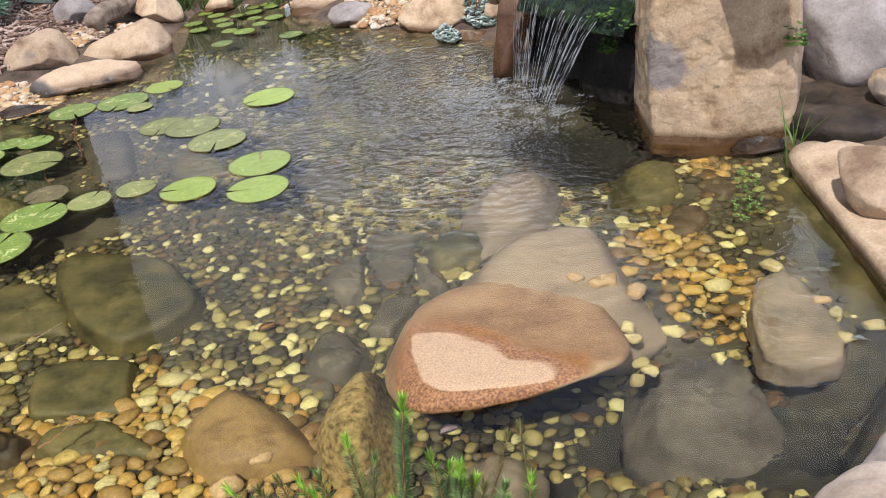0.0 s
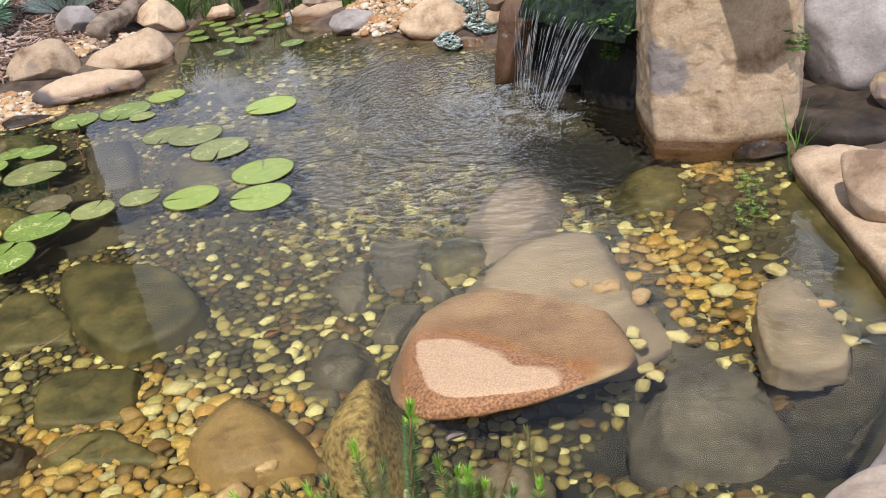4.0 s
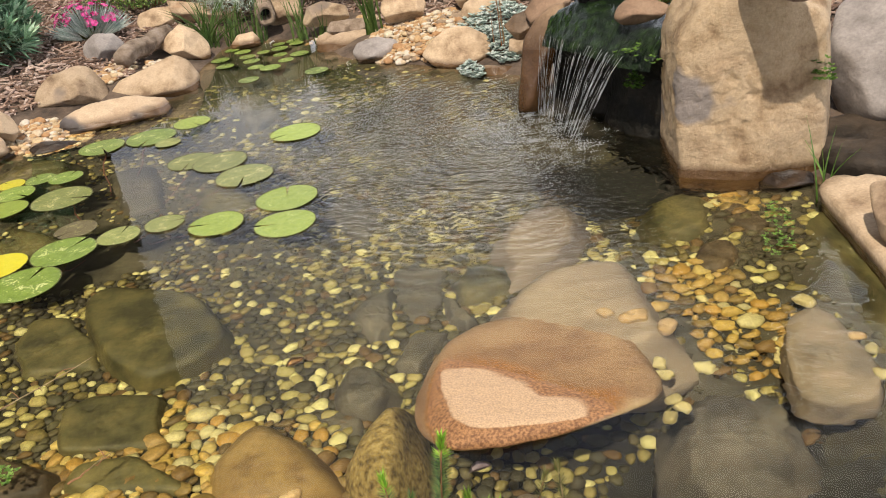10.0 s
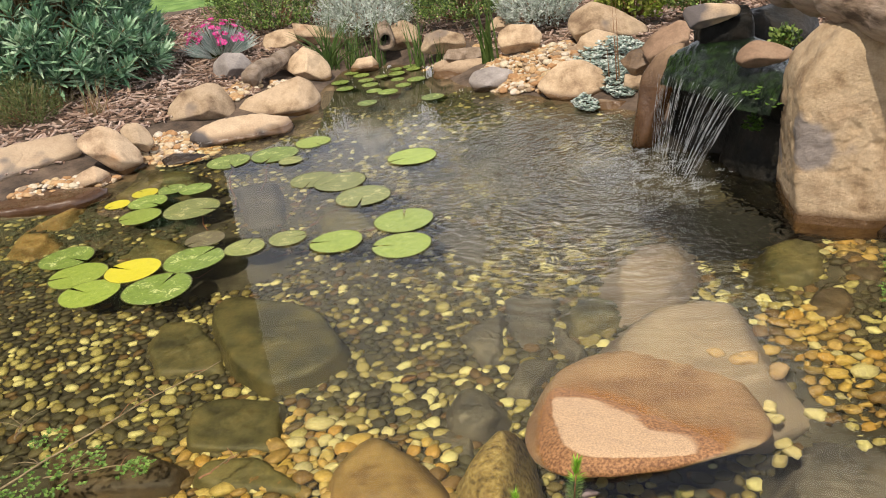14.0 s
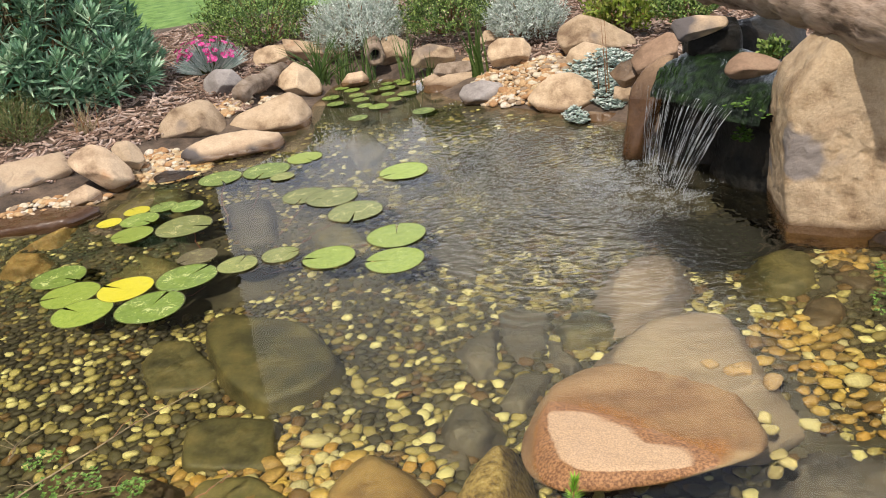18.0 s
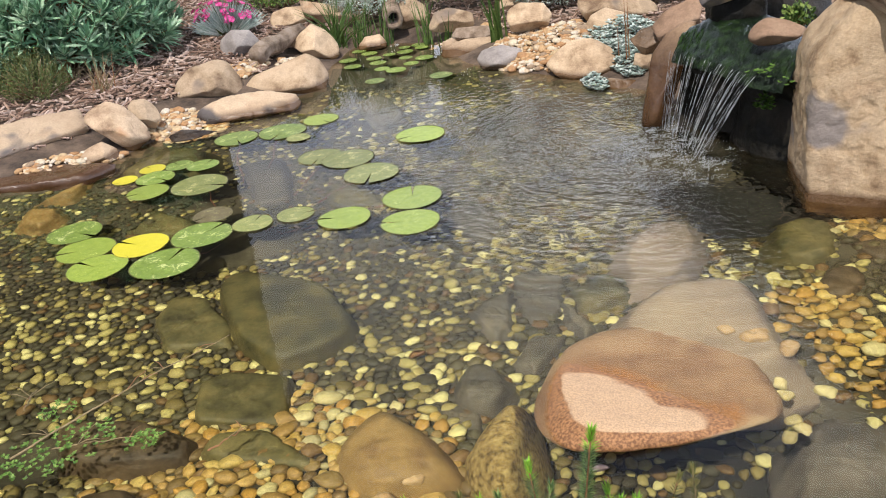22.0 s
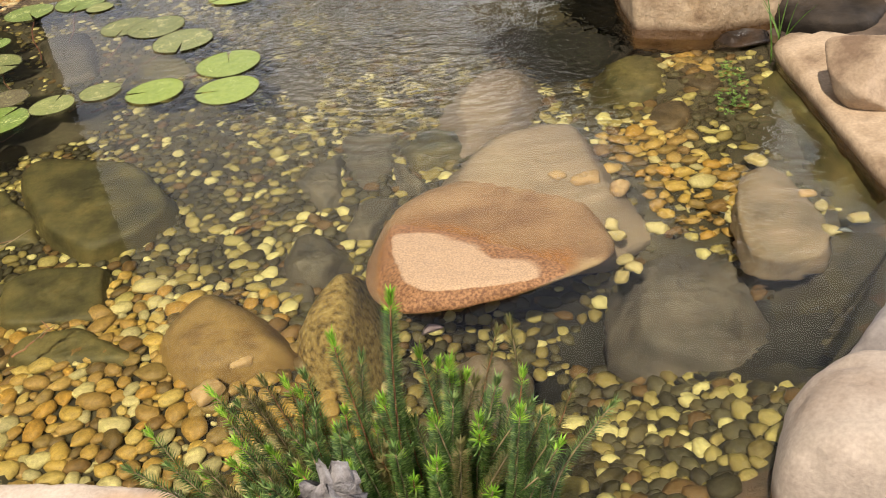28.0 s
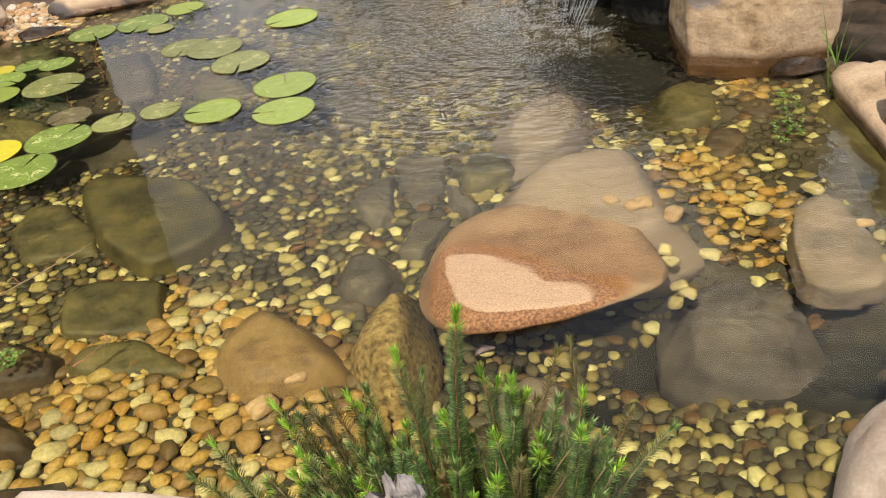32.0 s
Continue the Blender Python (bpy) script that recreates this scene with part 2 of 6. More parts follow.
def islands(name, colours, rough=0.7, spec=0.4, translucent=0.0, grain=70.0, relief=0.0):
    """A material for many small pieces: each island of the mesh, and each object, takes its own colour from the ramp."""
    m = bpy.data.materials.new(name)
    m.use_nodes = True
    n, l = m.node_tree.nodes, m.node_tree.links
    b = n["Principled BSDF"]
    geo, info, add, frac = n.new("ShaderNodeNewGeometry"), n.new("ShaderNodeObjectInfo"), n.new("ShaderNodeMath"), n.new("ShaderNodeMath")
    frac.operation = "FRACT"
    l.new(geo.outputs["Random Per Island"], add.inputs[0])
    l.new(info.outputs["Random"], add.inputs[1])
    l.new(add.outputs[0], frac.inputs[0])
    ramp = n.new("ShaderNodeValToRGB")
    ramp.color_ramp.interpolation = "CONSTANT"
    el = ramp.color_ramp.elements
    for k, c in enumerate(colours):
        pos = k / len(colours)
        e = el[k] if k < 2 else el.new(pos)
        e.position, e.color = pos, (*[q * DIM for q in c], 1)
    l.new(frac.outputs[0], ramp.inputs["Fac"])
    tex = n.new("ShaderNodeTexNoise")
    tex.inputs["Scale"].default_value, tex.inputs["Detail"].default_value = grain, 5
    l.new(geo.outputs["Position"], tex.inputs["Vector"])
    val = n.new("ShaderNodeMapRange")
    val.inputs["From Min"].default_value, val.inputs["From Max"].default_value = 0.3, 0.7
    val.inputs["To Min"].default_value, val.inputs["To Max"].default_value = 0.62, 1.22
    l.new(tex.outputs["Fac"], val.inputs["Value"])
    if relief:
        tex.inputs["Roughness"].default_value = 0.72
        bump = n.new("ShaderNodeBump")
        bump.inputs["Strength"].default_value, bump.inputs["Distance"].default_value = relief, 0.004
        l.new(tex.outputs["Fac"], bump.inputs["Height"])
        l.new(bump.outputs[0], b.inputs["Normal"])
    hsv = n.new("ShaderNodeHueSaturation")
    l.new(val.outputs[0], hsv.inputs["Value"])
    l.new(ramp.outputs["Color"], hsv.inputs["Color"])
    l.new(hsv.outputs["Color"], b.inputs["Base Color"])
    b.inputs["Roughness"].default_value, b.inputs["Specular IOR Level"].default_value = rough, spec
    if translucent:
        tr, mx = n.new("ShaderNodeBsdfTranslucent"), n.new("ShaderNodeMixShader")
        l.new(hsv.outputs["Color"], tr.inputs["Color"])
        mx.inputs[0].default_value = translucent
        l.new(b.outputs[0], mx.inputs[1])
        l.new(tr.outputs[0], mx.inputs[2])
        l.new(mx.outputs[0], n["Material Output"].inputs["Surface"])
    return m


PEB_GOLD = islands("golden_river_pebbles", [(0.396, 0.234, 0.05), (0.45, 0.315, 0.081), (0.468, 0.36, 0.117), (0.18, 0.108, 0.036), (0.414, 0.279, 0.077), (0.306, 0.198, 0.063), (0.522, 0.468, 0.234), (0.342, 0.216, 0.059), (0.135, 0.09, 0.032), (0.378, 0.342, 0.18), (0.396, 0.27, 0.09), (0.234, 0.162, 0.054)], 0.45, grain=95.0, relief=0.7)
PEB_DEEP = islands("algae_dulled_pebbles", [(0.043, 0.037, 0.013), (0.15, 0.118, 0.035), (0.073, 0.064, 0.027), (0.374, 0.332, 0.119), (0.043, 0.036, 0.017), (0.127, 0.075, 0.023), (0.231, 0.19, 0.061), (0.057, 0.052, 0.026), (0.105, 0.087, 0.037), (0.588, 0.546, 0.252), (0.083, 0.073, 0.034), (0.323, 0.275, 0.097)], 0.6, grain=95.0, relief=0.7)
PEB_DRY = islands("dry_river_pebbles", [(0.52, 0.33, 0.16), (0.60, 0.46, 0.30), (0.42, 0.23, 0.10), (0.68, 0.58, 0.45), (0.50, 0.30, 0.14), (0.56, 0.41, 0.23), (0.34, 0.24, 0.15), (0.64, 0.54, 0.38)], 0.8, relief=0.5)
CHIPS = islands("bark_mulch", [(0.18, 0.11, 0.075), (0.36, 0.24, 0.17), (0.52, 0.39, 0.31), (0.26, 0.16, 0.11), (0.44, 0.31, 0.24)], 0.95)
LEAF_BLUE = islands("blue_green_leaves", [(0.11, 0.23, 0.12), (0.26, 0.44, 0.25), (0.52, 0.69, 0.45), (0.15, 0.29, 0.16), (0.34, 0.54, 0.31)], 0.40, 0.5, 0.2)
LEAF_SILVER = islands("silver_leaves", [(0.42, 0.49, 0.40), (0.60, 0.66, 0.56), (0.50, 0.56, 0.46), (0.72, 0.76, 0.68)], 0.8, 0.2, 0.2)
LEAF_HEDGE = islands("hedge_leaves", [(0.06, 0.11, 0.02), (0.18, 0.29, 0.055), (0.36, 0.47, 0.12), (0.09, 0.16, 0.03)], 0.5, 0.4, 0.2)
LEAF_OLIVE = islands("olive_shrub_leaves", [(0.07, 0.10, 0.02), (0.12, 0.16, 0.04), (0.17, 0.20, 0.06), (0.20, 0.18, 0.07)], 0.6, 0.3, 0.2)
LEAF_LIME = islands("lime_leaves", [(0.22, 0.30, 0.03), (0.32, 0.40, 0.06), (0.16, 0.24, 0.03), (0.42, 0.44, 0.10)], 0.55, 0.3, 0.3)
LEAF_GRASS = islands("rush_blades", [(0.05, 0.10, 0.015), (0.09, 0.17, 0.03), (0.14, 0.22, 0.05), (0.10, 0.15, 0.03)], 0.5, 0.4, 0.25)
LEAF_CRESS = islands("cress_leaves", [(0.14, 0.26, 0.04), (0.22, 0.36, 0.07), (0.10, 0.20, 0.03)], 0.5, 0.3, 0.3)
LEAF_WEED = islands("combed_green_weed", [(0.02, 0.05, 0.010), (0.045, 0.10, 0.018), (0.08, 0.16, 0.03)], 0.25, 0.5, 0.2)
LEAF_DARK = islands("dark_wet_weed", [(0.012, 0.022, 0.010), (0.03, 0.05, 0.02), (0.05, 0.08, 0.035)], 0.2, 0.6, 0.1)
GROUND_SILVER = islands("silver_groundcover_leaves", [(0.36, 0.46, 0.40), (0.54, 0.62, 0.55), (0.44, 0.52, 0.45), (0.68, 0.72, 0.66)], 0.8, 0.2, 0.15)
NEEDLE = islands("green_needles", [(0.07, 0.13, 0.03), (0.15, 0.26, 0.05), (0.28, 0.38, 0.11), (0.10, 0.19, 0.045)], 0.5, 0.4, 0.2)
NEEDLE_TIP = islands("fresh_needle_tips", [(0.20, 0.44, 0.03), (0.34, 0.62, 0.05), (0.40, 0.60, 0.07)], 0.5, 0.3, 0.3)
NEEDLE_DRY = islands("olive_needles", [(0.12, 0.13, 0.03), (0.20, 0.19, 0.06), (0.26, 0.22, 0.08)], 0.6, 0.3, 0.2)
PINK = islands("pink_petals", [(0.70, 0.06, 0.28), (0.80, 0.14, 0.40), (0.55, 0.03, 0.18), (0.85, 0.28, 0.50)], 0.6, 0.2, 0.3)
STEM = islands("dry_stems", [(0.20, 0.15, 0.07), (0.30, 0.22, 0.11), (0.26, 0.12, 0.05)], 0.8)


def pad_material(name, base, edge, spots, speckled=0.41, dots=0.20):
    """A waxy leaf: mottled green with small pale specks scattered over it."""
    m = mat(name, [base, tuple(0.5 * (a + c) for a, c in zip(base, edge)), edge], 0.34, 5, 0.2, 40, 0.10, 0.5)
    n, l = m.node_tree.nodes, m.node_tree.links
    b = n["Principled BSDF"]
    was = b.inputs["Base Color"].links[0].from_socket
    co, cells, few = n.new("ShaderNodeTexCoord"), n.new("ShaderNodeTexVoronoi"), n.new("ShaderNodeTexNoise")
    cells.inputs["Scale"].default_value, few.inputs["Scale"].default_value = 13.0, 2.4
    l.new(co.outputs["Object"], cells.inputs["Vector"])
    l.new(co.outputs["Object"], few.inputs["Vector"])
    size, dot, mix = n.new("ShaderNodeMapRange"), n.new("ShaderNodeMath"), n.new("ShaderNodeMix")
    size.inputs["From Min"].default_value, size.inputs["From Max"].default_value = 0.66 - speckled * 0.5, 0.95 - speckled * 0.5
    size.inputs["To Min"].default_value, size.inputs["To Max"].default_value = 0.06, dots + 0.34
    l.new(few.outputs["Fac"], size.inputs["Value"])
    dot.operation = "LESS_THAN"
    l.new(cells.outputs["Distance"], dot.inputs[0])
    l.new(size.outputs[0], dot.inputs[1])
    mix.data_type = "RGBA"
    mix.inputs["B"].default_value = (*spots, 1)
    l.new(dot.outputs[0], mix.inputs["Factor"])
    l.new(was, mix.inputs["A"])
    l.new(mix.outputs["Result"], b.inputs["Base Color"])
    return m


PAD_LIME = pad_material("lime_pad", (0.24, 0.33, 0.035), (0.36, 0.44, 0.07), (0.58, 0.62, 0.25), 0.30, 0.14)
PAD_GREEN = pad_material("green_pad", (0.13, 0.20, 0.025), (0.22, 0.31, 0.045), (0.56, 0.58, 0.24), 0.5)
PAD_OLIVE = pad_material("olive_pad", (0.17, 0.20, 0.045), (0.28, 0.30, 0.08), (0.50, 0.44, 0.20), 0.5)
PAD_BROWN = pad_material("brown_pad", (0.12, 0.09, 0.035), (0.20, 0.16, 0.06), (0.34, 0.32, 0.14), 0.5)
PAD_YELLOW = pad_material("yellow_pad", (0.60, 0.53, 0.02), (0.70, 0.62, 0.04), (0.42, 0.40, 0.05), 0.25, 0.08)
PAD_RIM = mat("dark_pad_rim", [(0.05, 0.045, 0.015), (0.12, 0.11, 0.03)], 0.5, 8, 0.2, 40)

# pond water: clear, refracting, rippled most where the fall strikes it
FALL = Vector((0.825, 3.545, 0.000))
WATER = bpy.data.materials.new("pond_water")
WATER.use_nodes = True
_n, _l = WATER.node_tree.nodes, WATER.node_tree.links
_n.remove(_n["Principled BSDF"])
_geo = _n.new("ShaderNodeNewGeometry")
_dist = _n.new("ShaderNodeVectorMath")
_dist.operation = "DISTANCE"
_dist.inputs[1].default_value = FALL
_l.new(_geo.outputs["Position"], _dist.inputs[0])
_amp = _n.new("ShaderNodeMapRange")
_amp.interpolation_type = "SMOOTHSTEP"
_amp.inputs["From Min"].default_value, _amp.inputs["From Max"].default_value = 0.05, 1.75
_amp.inputs["To Min"].default_value, _amp.inputs["To Max"].default_value = 1.0, 0.008
_l.new(_dist.outputs["Value"], _amp.inputs["Value"])
_ring = _n.new("ShaderNodeTexWave")
_ring.wave_type, _ring.rings_direction = "RINGS", "SPHERICAL"
_ring.inputs["Scale"].default_value, _ring.inputs["Distortion"].default_value = 4.2, 7.0
_ring.inputs["Detail"].default_value, _ring.inputs["Detail Scale"].default_value = 2.0, 2.2
_from = _n.new("ShaderNodeVectorMath")
_from.operation = "SUBTRACT"
_from.inputs[1].default_value = FALL
_l.new(_geo.outputs["Position"], _from.inputs[0])
_l.new(_from.outputs[0], _ring.inputs["Vector"])
_rip = _n.new("ShaderNodeTexNoise")
_rip.inputs["Scale"].default_value, _rip.inputs["Detail"].default_value = 34.0, 1.0
_l.new(_geo.outputs["Position"], _rip.inputs["Vector"])
_sum = _n.new("ShaderNodeMath")
_sum.operation = "MULTIPLY_ADD"
_sum.inputs[1].default_value = 0.30
_l.new(_ring.outputs["Fac"], _sum.inputs[0])
_l.new(_rip.outputs["Fac"], _sum.inputs[2])
_hgt = _n.new("ShaderNodeMath")
_hgt.operation = "MULTIPLY"
# the outflow ruffles the water towards +x
_sx, _run, _most = _n.new("ShaderNodeSeparateXYZ"), _n.new("ShaderNodeMapRange"), _n.new("ShaderNodeMath")
_l.new(_geo.outputs["Position"], _sx.inputs[0])
_run.interpolation_type = "SMOOTHSTEP"
_run.inputs["From Min"].default_value, _run.inputs["From Max"].default_value = 0.42, 0.90
_run.inputs["To Min"].default_value, _run.inputs["To Max"].default_value = 0.0, 0.22
_l.new(_sx.outputs["X"], _run.inputs["Value"])
_most.operation = "MAXIMUM"
_l.new(_run.outputs[0], _most.inputs[0])
_l.new(_amp.outputs[0], _most.inputs[1])
_l.new(_sum.outputs[0], _hgt.inputs[0])
_l.new(_most.outputs[0], _hgt.inputs[1])
_bump = _n.new("ShaderNodeBump")
_bump.inputs["Strength"].default_value, _bump.inputs["Distance"].default_value = 1.0, 0.009
_l.new(_hgt.outputs[0], _bump.inputs["Height"])
_refr, _gloss, _fres, _wmix = _n.new("ShaderNodeBsdfRefraction"), _n.new("ShaderNodeBsdfGlossy"), _n.new("ShaderNodeFresnel"), _n.new("ShaderNodeMixShader")
_refr.inputs["Color"].default_value, _refr.inputs["Roughness"].default_value, _refr.inputs["IOR"].default_value = (0.95, 0.92, 0.71, 1), 0.0, 1.33
_gloss.inputs["Roughness"].default_value, _fres.inputs["IOR"].default_value = 0.0, 1.33
for _s in (_refr, _gloss, _fres):
    _l.new(_bump.outputs[0], _s.inputs["Normal"])
_l.new(_fres.outputs[0], _wmix.inputs[0])
_l.new(_refr.outputs[0], _wmix.inputs[1])
_l.new(_gloss.outputs[0], _wmix.inputs[2])
_l.new(_wmix.outputs[0], _n["Material Output"].inputs["Surface"])

FOAM = bpy.data.materials.new("falling_water")
FOAM.use_nodes = True
_b = FOAM.node_tree.nodes["Principled BSDF"]
_b.inputs["Base Color"].default_value, _b.inputs["Roughness"].default_value = (0.85, 0.88, 0.90, 1), 0.12
_b.inputs["Transmission Weight"].default_value, _b.inputs["IOR"].default_value = 0.65, 1.33


# ---- building helpers ----
def mesh_of(bm, name, material, smooth=True):
    me = bpy.data.meshes.new(name)
    bm.to_mesh(me)
    bm.free()
    if smooth:
        me.shade_smooth()
    me.materials.append(material)
    return me


def part(name, bm, material, parent=None, label=""):
    ob = new(name, mesh_of(bm, name, material) if isinstance(bm, bmesh.types.BMesh) else bm)
    if parent:
        ob.parent = parent
    return tagged(ob, label)


def raw(name, verts, faces, material, smooth=True):
    """A mesh from arrays."""
    me = bpy.data.meshes.new(name)
    me.from_pydata(verts, [], faces)
    if smooth:
        me.shade_smooth()
    me.materials.append(material)
    return me


SPHERES = {}


def ball(sub):
    if sub not in SPHERES:
        bm = bmesh.new()
        bmesh.ops.create_icosphere(bm, subdivisions=sub, radius=1)
        SPHERES[sub] = (np.array([v.co[:] for v in bm.verts]), [[v.index for v in f.verts] for f in bm.faces])
        bm.free()
    return SPHERES[sub]


def stone_mesh(name, planes, middle, material, seed, p=9, rough=0.02, sub=5, grit=1.0):
    """A worn stone: the solid inside the planes (normal, distance from the middle), its edges rounded, its faces uneven."""
    dirs, faces = ball(sub)
    inv = np.zeros(len(dirs))
    for nrm, d in planes:
        inv += np.maximum(dirs @ np.array(nrm) / d, 0) ** p
    pts = dirs * (inv ** (-1.0 / p))[:, None]
    size = float(np.abs(pts).max())
    off = Vector((seed * 7.13 % 50, seed * 3.7 % 50, seed * 5.9 % 50))
    for k in range(len(pts)):
        v = Vector(pts[k])
        q = v / max(size, 0.05) * 2.0 + off
        h = noise.fractal(q, 1.0, 2.0, 5) * rough * size * 2.2
        ridge = abs(noise.noise(q * 2.6 + Vector((9, 3, 1))))
        h -= max(0.0, 0.09 - ridge) * rough * size * 9.0 * grit
        pit = noise.noise(v * 22.0 + off)
        h += pit * 0.003 * grit - max(0.0, abs(pit) - 0.45) * 0.02 * grit
        pts[k] += dirs[k] * h
    return raw(name, (pts + np.array(middle)).tolist(), faces, material)


def boulder(name, x, y, z, w, h, yaw, label, material=None, deep=0.8, seed=1, chips=5, p=7, rough=0.03, lean=0.0, sink=0.25, tip=0.0, category="rock", group="rocks round the pond", sub=5, taper=0.2):
    """A loose rock on the ground: w across, h high above z, deep times w from front to back, with cut corners."""
    rng = random.Random(seed)
    below = h * sink + 0.03
    hz, hx, hy = (h + below) / 2, w / 2, w * deep / 2
    up = Vector((rng.uniform(-0.18, 0.18), rng.uniform(-0.3, 0.05), 1)).normalized()
    planes = [(tuple(up), hz * 1.0), ((0, 0, -1), hz)]
    for sx in (-1, 1):
        a = Vector((sx, rng.uniform(-0.35, 0.35), taper + rng.uniform(-0.12, 0.30))).normalized()
        planes.append((tuple(a), hx * 1.03))
        b = Vector((rng.uniform(-0.35, 0.35), sx, taper + rng.uniform(-0.05, 0.45))).normalized()
        planes.append((tuple(b), hy))
    for k in range(chips * 2):
        nrm = Vector((rng.uniform(-1, 1), rng.uniform(-1, 0.8), rng.uniform(-0.4, 1.0))).normalized()
        reach = math.sqrt((nrm.x * hx) ** 2 + (nrm.y * hy) ** 2 + (nrm.z * hz) ** 2)
        planes.append((tuple(nrm), reach * (rng.uniform(0.90, 1.02) if k < chips * 0.6 else rng.uniform(1.02, 1.2))))
    me = stone_mesh(name, planes, (0, 0, 0), material or SAND, seed, 18 + p * 2.0, rough * 0.8, sub)
    ob = new(name, me)
    ob.matrix_world = pose(x, y, z + h - hz, lean, tip, yaw)
    return tagged(ob, label, category, group)


def hewn(name, x, y, z, w, h, yaw, planes, label, material, seed, p=14, rough=0.02, sub=5, group="rocks round the pond", grit=1.0):
    """A rock by its cut faces: normals, and distances as shares of half the width, its front at the base line."""
    hz = (h + 0.06) / 2
    ps = [(tuple(Vector(nrm).normalized()), d * w / 2) for nrm, d in planes] + [((0, 0, -1), hz)]
    ob = new(name, stone_mesh(name, ps, (0, 0, 0), material, seed, p, rough, sub, grit))
    ob.matrix_world = pose(x, y, z + h - hz, 0, 0, yaw)
    return tagged(ob, label, "rock", group)


def faced(name, x, y, z, yaw, dip, deep, cuts, label, material, seed, p=30, rough=0.010, group="rocks round the pond", sub=5, grit=0.45, level=0.45):
    """A rock by the cut faces round its broad side (angle, distance from the middle), deep from front to back, leaning back by dip, its front edges bevelled."""
    rng = random.Random(seed)
    half = deep / 2
    ease = half * math.sin(radians(dip * level))
    cuts = [(a, max(d - ease * abs(math.sin(radians(a))), 0.018)) for a, d in cuts]
    planes = [((rng.uniform(-0.15, 0.15), -1, rng.uniform(0.0, 0.2)), half), ((0, 1, 0), half * 1.3)]
    for angle, d in cuts:
        a = radians(angle)
        c, u = math.cos(a), math.sin(a)
        planes.append(((c, 0, u), d * 1.06 + (0.03 if u < -0.8 else 0)))
        tilt = radians(rng.uniform(32, 50))
        at = 0.25 * half if u > 0.35 else -rng.uniform(0.25, 0.6) * half
        planes.append(((c * math.cos(tilt), -math.sin(tilt), u * math.cos(tilt)), d * math.cos(tilt) * 1.02 - at * math.sin(tilt)))
        planes.append(((c * 0.8, 0.6, u * 0.8), d * 0.8 + 0.3 * half))
    planes = [(tuple(Vector(q).normalized()), max(d, 0.012)) for q, d in planes]
    ob = new(name, stone_mesh(name, planes, (0, 0, 0), material, seed, p, rough, sub, grit))
    ob.matrix_world = pose(x, y, z, -dip * (1 - level), 0, yaw)
    return tagged(ob, label, "rock", group)


def block(name, poly, top, bottom, label, material, seed=1, p=15, rough=0.024, slope=0.45, tilt=(0, 0), category="rock", group="sunken rocks in the pond", sub=5, grit=1.0, grow=1.03, hold=0.2, sharp=1.0):
    """A rock by its plan: the sides of the convex outline lean in by slope, the top tilts by (per metre x, per metre y)."""
    c = Vector((sum(q[0] for q in poly) / len(poly), sum(q[1] for q in poly) / len(poly), 0))
    mid = Vector((c.x, c.y, (top + bottom) / 2))
    half = (top - bottom) / 2
    area = sum(poly[i][0] * poly[(i + 1) % len(poly)][1] - poly[(i + 1) % len(poly)][0] * poly[i][1] for i in range(len(poly)))
    pts = [Vector((q[0], q[1])) for q in (poly if area > 0 else poly[::-1])]
    tn = Vector((-tilt[0], -tilt[1], 1)).normalized()
    planes = [(tuple(tn), half * tn.z), ((0, 0, -1), half)]
    for a, b in zip(pts, pts[1:] + pts[:1]):
        e = b - a
        if e.length < 0.01:
            continue
        nrm = Vector((e.y, -e.x, e.length * slope)).normalized()
        d = nrm.dot(Vector((a.x - mid.x, a.y - mid.y, half * hold))) * grow
        planes.append((tuple(nrm), max(d, 0.02)))
    ob = new(name, stone_mesh(name, planes, (0, 0, 0), material, seed, p * sharp, rough, sub, grit))
    ob.location = mid
    return tagged(ob, label, category, group)


def tube(path, radii, sides=10, uneven=0.0, seed=0):
    """Vertices and faces of a round limb along the path."""
    verts, faces = [], []
    for k, c in enumerate(path):
        c = Vector(c)
        ahead = (Vector(path[min(k + 1, len(path) - 1)]) - Vector(path[max(k - 1, 0)])).normalized()
        side = ahead.cross(Vector((0.12, 0.21, 0.97))).normalized()
        up = side.cross(ahead)
        for s in range(sides):
            a = 2 * math.pi * s / sides
            d = side * math.cos(a) + up * math.sin(a)
            r = radii[k]
            if uneven:
                r *= 1 + uneven * noise.fractal(Vector((math.cos(a) * 1.6, math.sin(a) * 1.6, k * 0.35)) + Vector((seed, seed * 2, 0)), 1.0, 2.0, 4)
                r -= radii[k] * 0.14 * max(0.0, 0.25 - abs(noise.noise(Vector((math.cos(a) * 6, math.sin(a) * 6, k * 0.16 + seed))))) * 4 * uneven
            verts.append(c + d * r)
    n = len(path)
    for k in range(n - 1):
        for s in range(sides):
            faces.append((k * sides + s, k * sides + (s + 1) % sides, (k + 1) * sides + (s + 1) % sides, (k + 1) * sides + s))
    faces.append(tuple(range(sides))[::-1])
    faces.append(tuple((n - 1) * sides + s for s in range(sides)))
    return verts, faces


def leaf_blade(base, way, up, length, width, curl=0.15, fold=0.0):
    """Six points of a pointed leaf that starts at base, runs along way and curls towards up, with its two quads."""
    side = way.cross(up)
    side = side.normalized() if side.length > 1e-6 else Vector((1, 0, 0))
    lift = up * curl * length
    return [base, base + way * length * 0.45 + side * width + lift * 0.4 + up * fold * width, base + way * length * 0.45 - side * width + lift * 0.4 + up * fold * width, base + way * length + lift * 0.1], [(0, 1, 3), (0, 3, 2)]


